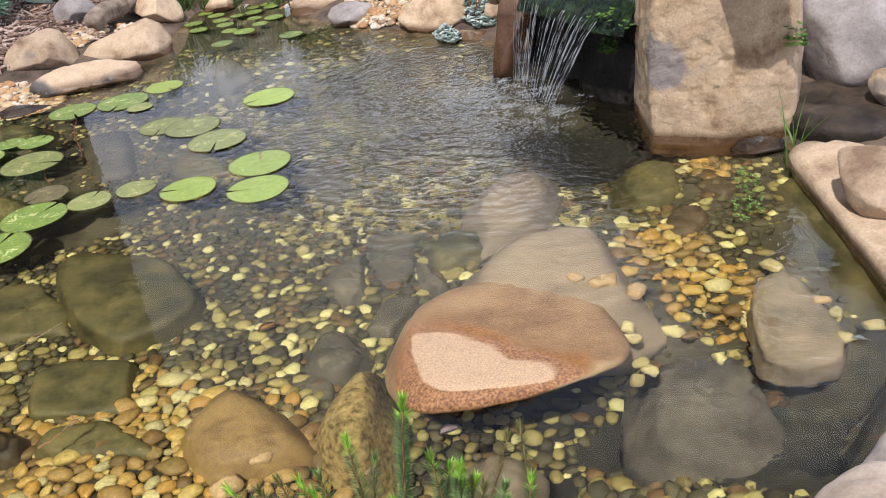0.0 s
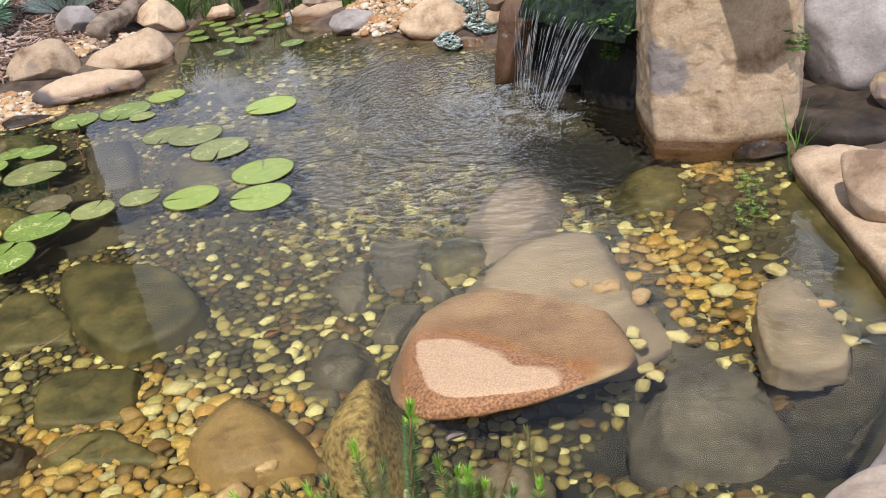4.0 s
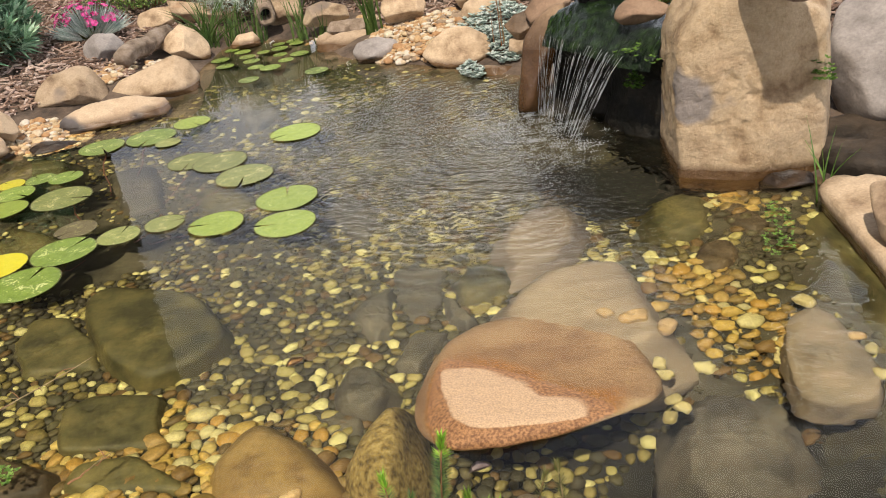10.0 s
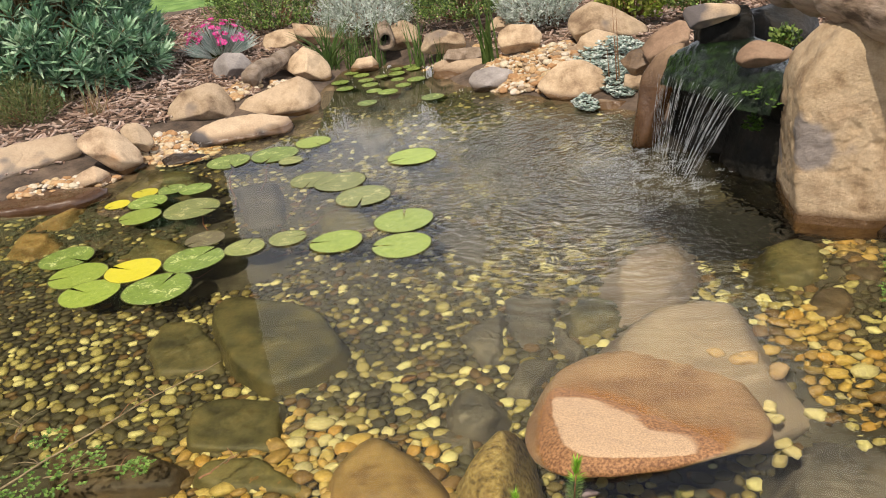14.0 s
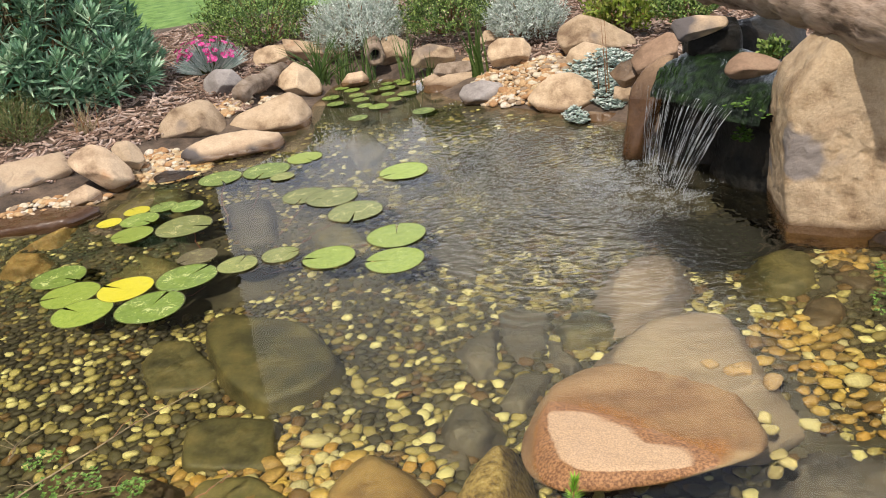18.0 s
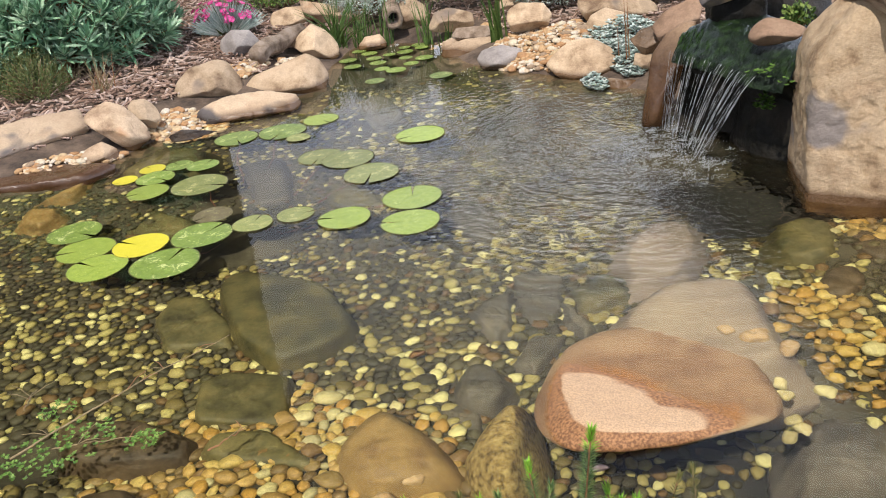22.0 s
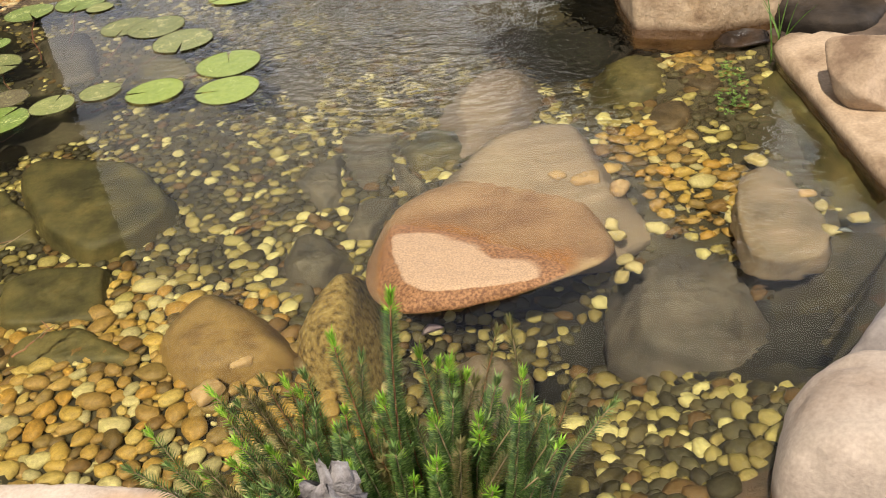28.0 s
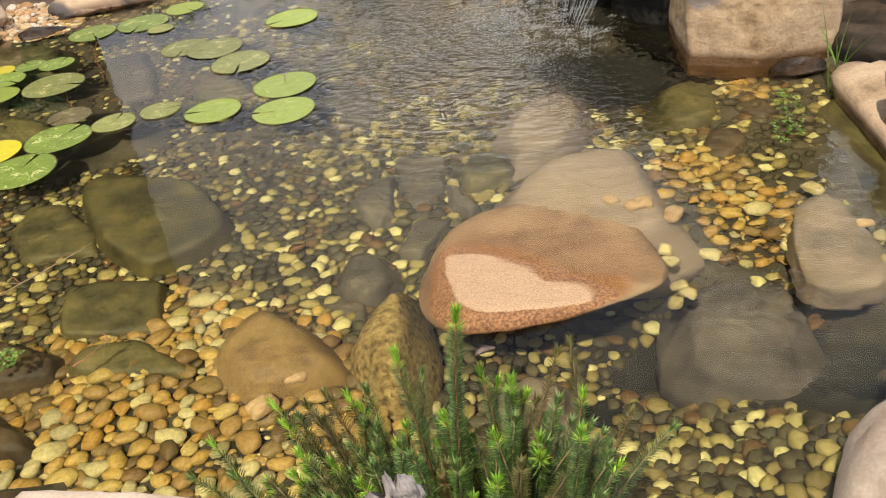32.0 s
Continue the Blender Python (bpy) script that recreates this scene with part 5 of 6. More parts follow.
        thick = rng.choice((0.0002, 0.0003, 0.0004, 0.0006, 0.0008)) * (1.2 if u < 0.9 else 0.8)
        path, rad = [], []
        for s in range(21):
            f = begin + (stop - begin) * s / 20
            drop = a.z * f ** 1.3
            wob = 0.004 * noise.noise(Vector((k * 3.1, f * 6, 0)))
            path.append(inv @ (a + away * f ** 1.1 + Vector((wob, wob * 0.5, -drop))))
            rad.append(thick * max(0.0, 0.7 + 3.0 * noise.noise(Vector((k * 1.7, f * 11, 4)))) * (1 if 0 < s < 20 else 0.2) + 0.0001)
        v, f = tube(path, rad, 6)
        part("water_strand", raw("water_strand", v, f, FOAM), None, top)
    # froth where it lands
    dirs, bf = ball(1)
    fv, ff = [], []
    clots = [(rng.uniform(-0.1, 1.0), rng.gauss(-0.14, 0.14), rng.gauss(-0.04, 0.10), rng.uniform(0.008, 0.026)) for _ in range(150)]
    for u, ax, ay, wide in clots:
        c = land_l.lerp(land_r, u) + Vector((ax, ay, 0))
        for _ in range(int(wide * 2200)):
            r = rng.uniform(0.0006, 0.0017)
            p = c + Vector((rng.gauss(0, wide), rng.gauss(0, wide * 0.6), r * 0.3))
            o = len(fv)
            fv += [tuple(inv @ (p + Vector(d * r))) for d in dirs]
            ff += [tuple(o + i for i in q) for q in bf]
    for k in range(900):
        near = rng.random() < 0.6
        u = rng.uniform(0.0, 0.85)
        c = land_l.lerp(land_r, u)
        c.z = 0
        spread = 0.05 if near else 0.22
        c += Vector((rng.gauss(-0.03, spread), rng.gauss(-0.05, spread), 0))
        r = rng.uniform(0.0005, 0.0022 if near else 0.0013)
        o = len(fv)
        fv += [tuple(inv @ (c + Vector(d * r) + Vector((0, 0, r * 0.3)))) for d in dirs]
        ff += [tuple(o + i for i in q) for q in bf]
    froth = part("froth", raw("froth", fv, ff, FOAM), None, top, "white bubbles of froth on the water")
    froth["kind"] = "stuff"


waterfall()

# rocks filling the gaps round the fall, recess shade painted into their colour
block("backing_rock", [(1.100, 3.740), (1.300, 3.690), (1.360, 3.900), (1.140, 3.960)], 0.535, 0.30, "wet rock propping the cap stone, recess shade in its colour", CAVE_SHADE, 258, 12, 0.03, 0.05, group="rocks round the pond")
boulder("backing_rock", 1.577, 4.469, 0.300, 0.489, 0.084, -19.4, "wet rock behind the upper basin, recess shade in its colour", CAVE_SHADE, 0.6, 260, 4, 9, sink=1.3, group="rocks round the pond")
block("backing_rock", [(1.098, 3.441), (1.192, 3.275), (1.276, 3.053), (1.412, 3.133), (1.517, 3.842), (1.230, 3.798)], 0.30, -0.3, "wet rock under the mossy ledge, cave shade in its colour", CAVE_SHADE, 262, 10, 0.03, 0.05, (0.1, 0.25), group="rocks round the pond")
# added filler: its dark colour stands for the shaded cleft
block("backing_rock", [(1.570, 2.740), (1.610, 2.560), (1.760, 2.480), (2.050, 2.700), (1.950, 2.960), (1.660, 3.000)], 0.09, -0.2, "added dark rock standing in for shade in the cleft behind the reeds", CLEFT_SHADE, 264, 10, 0.03, 0.05, group="rocks round the pond")


def fallen_log(name, a, b, r0, r1, label, seed, sag=0.0, stubs=(), material=None, steps=26, uneven=0.14):
    a, b = Vector(a), Vector(b)
    ob = new(name)
    ob.location = a
    path = [(b - a) * (k / steps) + Vector((0, 0, sag * math.sin(math.pi * k / steps))) + 0.02 * Vector((noise.noise(Vector((k * 0.2, seed, 0))), noise.noise(Vector((k * 0.2, seed, 7))), noise.noise(Vector((k * 0.2, seed, 3))))) for k in range(steps + 1)]
    v, f = tube(path, [r0 + (r1 - r0) * k / steps for k in range(steps + 1)], 90, uneven, seed)
    part("trunk", raw("trunk", v, f, material or BARK), None, ob)
    for along, way, ln, r in stubs:
        base = (b - a) * along
        w = Vector(way).normalized()
        v, f = tube([base + w * ln * k / 5 for k in range(6)], [r * (1 - 0.12 * k) for k in range(6)], 14, 0.2, seed + 9)
        part("branch_stub", raw("branch_stub", v, f, WOOD), None, ob)
    return tagged(ob, label, "log")


fallen_log("log", (1.461, 4.693, 0.560), (1.400, 2.530, 0.700), 0.098, 0.090, "thick weathered log lying across the top of the waterfall rocks", 3, 0.03, ((0.25, (-0.4, -0.8, 0.35), 0.14, 0.028),), steps=70, uneven=0.09)
fallen_log("log", (-1.066, 5.475, 0.150), (-0.861, 5.977, 0.170), 0.055, 0.05, "short weathered log between the boulders", 8, material=WOOD, steps=12)
def hollow_log(x, y, z, yaw, length, r, label):
    ob = new("log")
    ob.matrix_world = pose(x, y, z, 6, 0, yaw)
    rings = [(length, r * 0.95), (length * 0.5, r), (0.0, r * 1.05), (0.0, r * 0.62), (length * 0.35, r * 0.5)]
    verts, n = [], 28
    for k, (along, q) in enumerate(rings):
        for i in range(n):
            a = 2 * math.pi * i / n
            w = q * (1 + 0.22 * noise.noise(Vector((math.cos(a) * 1.5, math.sin(a) * 1.5, along * 3))))
            verts.append((w * math.cos(a), along + 0.012 * noise.noise(Vector((a, k, 2))), w * math.sin(a)))
    faces = [(k * n + i, k * n + (i + 1) % n, (k + 1) * n + (i + 1) % n, (k + 1) * n + i) for k in range(4) for i in range(n)]
    part("trunk", raw("trunk", verts, faces, WOOD), None, ob)
    # a near-black disc closes the bore, painted as its inner shade
    part("hollow", raw("hollow", verts[-n:], [tuple(range(n))], CAVE_SHADE), None, ob, "hollow heart painted near-black as shade")
    return tagged(ob, label, "log")


hollow_log(-0.262, 6.020, 0.155, 4, 0.30, 0.062, "hollow weathered log at the back of the pond")
fallen_log("driftwood", (-0.013, 0.734, 0.420), (0.014, 0.767, 0.500), 0.030, 0.030, "grey gnarled stump end among the needles", 22, material=mat("grey_driftwood", [(0.07, 0.06, 0.055), (0.36, 0.32, 0.30), (0.62, 0.57, 0.53)], 0.9, 22, 1.0, 90), steps=24, uneven=0.6)

# ---- gravel and mulch ----
def pebble_shape(seed, sub=2):
    dirs, faces = ball(sub)
    rng = random.Random(seed)
    s = np.array([1.06, rng.uniform(0.66, 0.98), rng.uniform(0.40, 0.62)])
    cut = np.zeros(len(dirs))
    for _ in range(9):
        nrm = np.array(Vector((rng.gauss(0, 1), rng.gauss(0, 1), rng.gauss(0, 1))).normalized())
        cut += np.maximum(dirs @ nrm / rng.uniform(0.78, 1.10), 0) ** 22
    cut += (1 / 1.12) ** 22
    pts = dirs * (cut ** (-1 / 22))[:, None] * s
    for k in range(len(pts)):
        pts[k] *= 1 + 0.22 * noise.noise(Vector(pts[k] * 1.5) + Vector((seed * 3.3, seed, 0)))
    return pts, faces


PEBBLES = [pebble_shape(k + 1) for k in range(14)]
PEBBLES_FAR = [pebble_shape(k + 1, 1) for k in range(14)]


def pebble_heap(name, spots, material, label, shapes=None):
    """All the pebbles of a stretch in one mesh; a spot is x, y, z, radius."""
    rng = np.random.default_rng(len(spots))
    verts, faces, o = [], [], 0
    for x, y, z, r in spots:
        pts, fs = (shapes or PEBBLES)[rng.integers(14)]
        a, tx = rng.uniform(0, 6.28), rng.uniform(-0.35, 0.35)
        m = np.array(Matrix.Rotation(a, 3, "Z") @ Matrix.Rotation(tx, 3, "X"))
        verts.append(pts @ m.T * r + np.array([x, y, z]))
        faces += [(q[0] + o, q[1] + o, q[2] + o) for q in fs]
        o += len(pts)
    ob = new(name, raw(name, np.concatenate(verts).tolist(), faces, material))
    return tagged(ob, label, "pebbles", kind="stuff")


DIM_SPOT = (-1.083, 3.743)


def bed_pebbles():
    """The pond floor: the largest pebbles lie first, smaller ones fill the gaps, none through another."""
    rng = random.Random(77)
    gold_mid = [((-0.532, 1.698), 0.50), ((-0.206, 1.608), 0.30), ((0.960, 2.250), 0.13), ((1.010, 2.020), 0.13), ((1.278, 2.680), 0.09)]
    bare = [(1.02, 1.50, 0.26), (1.20, 1.62, 0.20), (0.43, 1.66, 0.13), (0.84, 1.70, 0.20), (0.62, 1.76, 0.10)]
    near = gold_mid[0][0]
    cells = collections.defaultdict(list)
    gold, deep, far, single = [], [], [], []

    def free(x, y, r):
        ci, cj = int(x // 0.07), int(y // 0.07)
        return all((q[0] - x) ** 2 + (q[1] - y) ** 2 > (0.70 * (q[2] + r)) ** 2 for a in (-1, 0, 1) for b in (-1, 0, 1) for q in cells[ci + a, cj + b])

    for size, tries in ((0.034, 3600), (0.027, 12000), (0.0215, 30000), (0.017, 44000), (0.0135, 46000), (0.0105, 36000), (0.0085, 26000)):
        for _ in range(tries):
            px, py = rng.uniform(-2.5, 1.6), 0.95 + 4.25 * rng.random() ** 1.35
            r = size * rng.uniform(0.88, 1.12)
            if not free(px, py, r) or shore_distance(px, py) < 0.0 or (size > 0.03 and rng.random() < 0.75):
                continue
            g = any((px - c[0]) ** 2 + (py - c[1]) ** 2 < q * q * rng.uniform(0.55, 1.35) for c, q in gold_mid)
            if not g:
                if size > 0.03 or (size > 0.025 and rng.random() < 0.75) or math.hypot(px - FALL.x, py - FALL.y) < 0.5 + rng.uniform(-0.2, 0.2) or (px > 0.85 and py > 2.85) or rng.random() < 0.8 * math.exp(-((px - DIM_SPOT[0]) ** 2 + (py - DIM_SPOT[1]) ** 2) / 0.3):
                    continue
                if any((px - a) ** 2 + (py - b) ** 2 < q * q * rng.uniform(0.5, 1.2) for a, b, q in bare) or (px > 0.85 and py > 1.7 and rng.random() < 0.8):
                    continue
                patchy = noise.noise(Vector((px * 1.7, py * 1.7, 4)))
                if patchy < -0.30 + rng.uniform(-0.12, 0.12) or (size < 0.010 and rng.random() < 0.6) or (py > 3.5 and rng.random() < 0.72):
                    continue
            cells[int(px // 0.07), int(py // 0.07)].append((px, py, r))
            spot = (px, py, ground_height(px, py) + r * rng.uniform(0.22, 0.42), r)
            if g:
                single.append((math.hypot(px - near[0], py - near[1]) + (9 if px > 0.5 else 0), len(gold)))
                gold.append(spot)
            else:
                (deep if py < 2.5 else far).append(spot)
    single = {i for _, i in sorted(single)[:300]}
    meshes = [raw("pebble", pts.tolist(), fs, PEB_GOLD) for pts, fs in PEBBLES]
    for i in sorted(single):
        px, py, pz, r = gold[i]
        ob = new("pebble", meshes[i % 14])
        ob.matrix_world = pose(px, py, pz, rng.uniform(-14, 14), rng.uniform(-12, 12), rng.uniform(0, 360)) @ Matrix.Diagonal((r, r, r, 1))
        ob.parent = ground
    pebble_heap("golden_pebbles", [q for i, q in enumerate(gold) if i not in single], PEB_GOLD, "golden river pebbles in the clear shallows")
    pebble_heap("pond_pebbles", deep, PEB_DEEP, "algae-dulled pebbles on the pond floor")
    pebble_heap("pond_pebbles", far, PEB_DEEP, "silted pebbles on the deeper pond floor", PEBBLES_FAR)


bed_pebbles()


DRY_MESHES = [raw("pebble", pts.tolist(), fs, PEB_DRY) for pts, fs in PEBBLES]


def dry_gravel(c, rx, ry, n, turn, heap, label, seed, singles=0):
    rng = random.Random(seed)
    spots = []
    for _ in range(int(n * 2.2)):
        a, q = rng.uniform(0, 6.283), math.sqrt(rng.random())
        u, v = rx * q * math.cos(a), ry * q * math.sin(a)
        x = c[0] + u * math.cos(turn) - v * math.sin(turn)
        y = c[1] + u * math.sin(turn) + v * math.cos(turn)
        r = 0.0155 * math.exp(rng.gauss(0, 0.28))
        z = max(ground_height(x, y), -0.03) + r * 0.4 + heap * max(0.0, 1 - q) * rng.uniform(0.5, 1.0)
        spots.append((x, y, z, r))
    heap_of = pebble_heap("gravel", spots[singles:], PEB_DRY, label)
    for i, (x, y, z, r) in enumerate(spots[:singles]):
        ob = new("pebble", DRY_MESHES[i % 14])
        ob.matrix_world = pose(x, y, z, rng.uniform(-20, 20), rng.uniform(-15, 15), rng.uniform(0, 360)) @ Matrix.Diagonal((r, r, r, 1))
        ob.parent = heap_of


dry_gravel((-1.336, 4.660), 0.20, 0.22, 260, 0.9, 0.02, "dry white and orange pebbles between boulders", 1, 300)
dry_gravel((-1.130, 5.440), 0.09, 0.22, 80, -0.3, 0.02, "dry orange pebbles between boulders", 2)
dry_gravel((-1.800, 4.235), 0.24, 0.07, 70, 0.35, 0.01, "dry pebbles below the long slab", 3)
dry_gravel((0.620, 5.200), 0.34, 0.36, 480, 0.2, 0.05, "heap of dry orange and cream pebbles", 4, 300)
dry_gravel((0.196, 5.780), 0.25, 0.10, 70, 0.1, 0.01, "dry pebbles behind the rushes", 5)
dry_gravel((-0.900, 5.560), 0.08, 0.12, 30, 0.1, 0.01, "dry pebbles beside the short log", 6)
dry_gravel((1.684, 2.903), 0.08, 0.08, 20, 0.1, 0.02, "dry pebbles on the ledge", 7)


CHIP_SPOT = (-1.562, 5.120)


def mulch():
    rng = np.random.default_rng(9)
    verts, faces, o = [], [], 0
    box = np.array([(x, y, z) for x in (-1, 1) for y in (-1, 1) for z in (-1, 1)], float)
    quads = [(0, 1, 3, 2), (4, 6, 7, 5), (0, 4, 5, 1), (2, 3, 7, 6), (0, 2, 6, 4), (1, 5, 7, 3)]
    made = 0
    while made < 17000:
        x, y = rng.uniform(-3.6, 2.6), rng.uniform(3.2, 8.2)
        d = shore_distance(x, y)
        if d > -0.42 or d < -2.6:
            continue
        size = np.array([rng.uniform(0.015, 0.048), rng.uniform(0.003, 0.007), rng.uniform(0.002, 0.005)])
        m = np.array(Euler((rng.normal(0, 0.3), rng.normal(0, 0.25), rng.uniform(0, 6.28))).to_matrix())
        b = box * size * (1 - 0.35 * (box[:, :1] > 0) * rng.random())
        verts.append(b @ m.T + np.array([x, y, ground_height(x, y) + rng.uniform(0.002, 0.022)]))
        faces += [tuple(i + o for i in q) for q in quads]
        o += 8
        made += 1
    one = raw("bark_chip", (box * np.array([0.042, 0.007, 0.0035])).tolist(), quads, CHIPS, False)
    cx, cy = CHIP_SPOT
    for k in range(300):
        x, y = cx + rng.normal(0, 0.35), cy + rng.normal(0, 0.4)
        if shore_distance(x, y) > -0.42:
            continue
        chip = new("bark_chip", one)
        chip.matrix_world = pose(x, y, ground_height(x, y) + 0.02, rng.normal(0, 14), rng.normal(0, 12), rng.uniform(0, 360)) @ Matrix.Diagonal((rng.uniform(0.6, 1.4), rng.uniform(0.7, 1.4), 1, 1))
        chip.parent = ground
    ob = new("bark_mulch", raw("bark_mulch", np.concatenate(verts).tolist(), faces, CHIPS, False))
    tagged(ob, "brown bark chips covering the garden bed", "mulch", kind="stuff")


mulch()

# ---- plants ----
def plant(name, x, y, z, label, category, group=""):
    ob = new(name)
    ob.location = (x, y, z)
    return tagged(ob, label, category, group)


def stems_part(parent, paths, r, material=None, name="branchwork"):
    v, f = [], []
    for p in paths:
        tv, tf = tube(p, [r * (1 - 0.5 * k / len(p)) for k in range(len(p))], 5)
        o = len(v)
        v += tv
        f += [tuple(o + i for i in q) for q in tf]
    part(name, raw(name, v, f, material or STEM), None, parent)["kind"] = "stuff"


def dome_point(rng, rx, ry, h):
    """A place on an uneven dome, more at its top and outside, and the way outwards there."""
    a, e = rng.uniform(0, 6.283), math.asin(rng.uniform(0.0, 1.0))
    q = rng.uniform(0.72, 1.0)
    lump = 1 + 0.16 * noise.noise(Vector((math.cos(a) * 2, math.sin(a) * 2, e * 2 + rx)))
    p = Vector((rx * math.cos(a) * math.cos(e), ry * math.sin(a) * math.cos(e), h * (0.12 + 0.88 * math.sin(e)))) * q * lump
    out = Vector((math.cos(a) * math.cos(e), math.sin(a) * math.cos(e), math.sin(e) + 0.25)).normalized()
    return p, out


def rosette_bush(x, y, z, w, h, yaw, label, seed, count=150, leaves=26, length=0.13, deep=0.8):
    rng = random.Random(seed)
    ob = plant("shrub", x, y, z, label, "shrub")
    L, paths = Leaves(), []
    for _ in range(count):
        p, out = dome_point(rng, w / 2, w * deep / 2, h)
        stem = (out + Vector((0, 0, 0.8))).normalized()
        paths.append([Vector((p.x * 0.3, p.y * 0.3, 0)), p * 0.6 + Vector((0, 0, -0.02)), p])
        s1 = stem.cross(Vector((0.3, 0.9, 0.1))).normalized()
        s2 = stem.cross(s1)
        for k in range(leaves):
            a, lift = k * 2.399, k / leaves
            rad = s1 * math.cos(a) + s2 * math.sin(a)
            way = (rad * (1.05 - 0.75 * lift) + stem * (0.15 + 1.0 * lift)).normalized()
            L.add(p - stem * 0.10 * (1 - lift), way, stem, length * rng.uniform(0.75, 1.2) * (1 - 0.35 * lift), 0.0125 * rng.uniform(0.8, 1.2), 0.1, 0.3)
    stems_part(ob, paths, 0.006)
    L.part("foliage", LEAF_BLUE, ob)
    return ob


def leafy_bush(name, x, y, z, w, h, yaw, label, material, seed, count=2600, length=0.03, width=0.007, deep=0.8, upright=0.6, stems=40, category="shrub"):
    rng = random.Random(seed)
    ob = plant(name, x, y, z, label, category)
    L, paths = Leaves(), []
    for _ in range(stems):
        p, out = dome_point(rng, w / 2, w * deep / 2, h)
        paths.append([Vector((p.x * 0.2, p.y * 0.2, 0)), p * 0.55, p])
    for _ in range(count // 8):
        p, out = dome_point(rng, w / 2, w * deep / 2, h)
        q = rng.uniform(0.8, 1.05)
        p = p * q
        twig = (out * 0.7 + Vector((rng.gauss(0, 0.3), rng.gauss(0, 0.3), upright))).normalized()
        for k in range(8):
            way = (twig * 0.7 + Vector((rng.gauss(0, 0.5), rng.gauss(0, 0.5), rng.gauss(0, 0.4)))).normalized()
            L.add(p + twig * length * 0.6 * (k - 3), way, out, length * rng.uniform(0.7, 1.3), width * rng.uniform(0.7, 1.2), 0.1, 0.2)
    stems_part(ob, paths, 0.004)
    L.part("foliage", material, ob)
    return ob


def rush_clump(base, height, blades, spread, label, seed, material=None, width=0.0042):
    rng = random.Random(seed)
    ob = plant("rush_clump", *base, label, "rushes", "rushes at the back of the pond")
    for _ in range(blades):
        a = rng.uniform(0, 6.283)
        h, lean = height * rng.uniform(0.5, 1.1), spread * rng.uniform(0.1, 1.0)
        foot = Vector((rng.gauss(0, 0.025), rng.gauss(0, 0.025), -0.06))
        d = Vector((math.cos(a), math.sin(a), 0))
        path = [foot + d * lean * (k / 6) ** 2 + Vector((0, 0, (h + 0.06) * (k / 6) * (1 - 0.25 * (k / 6) * lean / max(height, 0.01)))) for k in range(7)]
        L = Leaves()
        L.ribbon(path, [width * (1 - (k / 6.2) ** 2) for k in range(7)])
        L.part("blade", material or LEAF_GRASS, ob)
    return ob


rosette_bush(-2.365, 5.877, 0.140, 1.531, 1.125, 21.9, "large bush of long blue-green leaves in whorls", 1, 460, 26, 0.14)
leafy_bush("shrub", -2.276, 5.181, 0.130, 0.418, 0.260, 23.7, "low olive-green needle-leaved shrub beside the mulch", LEAF_OLIVE, 3, 5200, 0.020, 0.0022, upright=1.0)
leafy_bush("hedge", -1.106, 7.002, 0.160, 0.970, 0.618, 9.0, "fine-leaved green hedge shrub", LEAF_HEDGE, 4, 14000, 0.018, 0.006)
leafy_bush("hedge", 0.249, 6.339, 0.180, 0.725, 0.406, -2.3, "dark fine-leaved green hedge shrub", LEAF_HEDGE, 5, 9000, 0.018, 0.006)
leafy_bush("lavender", -0.369, 6.476, 0.160, 0.752, 0.355, 3.3, "silver-grey bushy lavender at the back of the bed", LEAF_SILVER, 6, 11000, 0.028, 0.0036, upright=0.8)
leafy_bush("lavender", 0.709, 5.923, 0.170, 0.521, 0.310, -6.8, "silver-grey bushy lavender at the back of the bed", LEAF_SILVER, 7, 9000, 0.028, 0.0036, upright=0.8)
leafy_bush("shrub", 1.251, 5.600, 0.200, 0.378, 0.290, -12.6, "yellow-green leafy shrub behind the rocks", LEAF_LIME, 8, 1400, 0.04, 0.011)
leafy_bush("shrub", 1.569, 5.365, 0.250, 0.420, 0.294, -16.3, "dark green shrub behind the waterfall", LEAF_HEDGE, 9, 4000, 0.02, 0.007)
leafy_bush("creeper", 1.316, 3.402, 0.460, 0.079, 0.049, -21.2, "small green creeper behind the log", LEAF_HEDGE, 10, 500, 0.018, 0.007, category="plant")


def pinks(x, y, z, w, h, yaw, seed):
    rng = random.Random(seed)
    ob = plant("flowering_plant", x, y, z, "clump of pink carnations with grey-green blades", "flowers")
    L = Leaves()
    for _ in range(520):
        p, out = dome_point(rng, w / 2, w * 0.35, h * 0.7)
        way = (out + Vector((0, 0, 0.7))).normalized()
        L.ribbon([p * 0.55, p * 0.8 + way * 0.02, p + way * 0.05], [0.003, 0.003, 0.0004])
    L.part("tuft", GROUND_SILVER, ob)
    paths = []
    for k in range(115):
        p, out = dome_point(rng, w / 2, w * 0.3, h * 0.95)
        if p.z < h * 0.35:
            continue
        paths.append([Vector((p.x * 0.4, p.y * 0.4, 0)), p * 0.7, p])
        F = Leaves()
        s1 = out.cross(Vector((0.2, 0.1, 1))).normalized()
        s2 = out.cross(s1)
        for j in range(6):
            a = j * 1.047
            F.add(p, (s1 * math.cos(a) + s2 * math.sin(a) + out * 0.2).normalized(), out, 0.027, 0.013, 0.1, 0.2)
        F.part("flower", PINK, ob)
    stems_part(ob, paths, 0.0018, LEAF_GRASS)


pinks(-1.381, 6.292, 0.140, 0.495, 0.279, 12.4, 4)

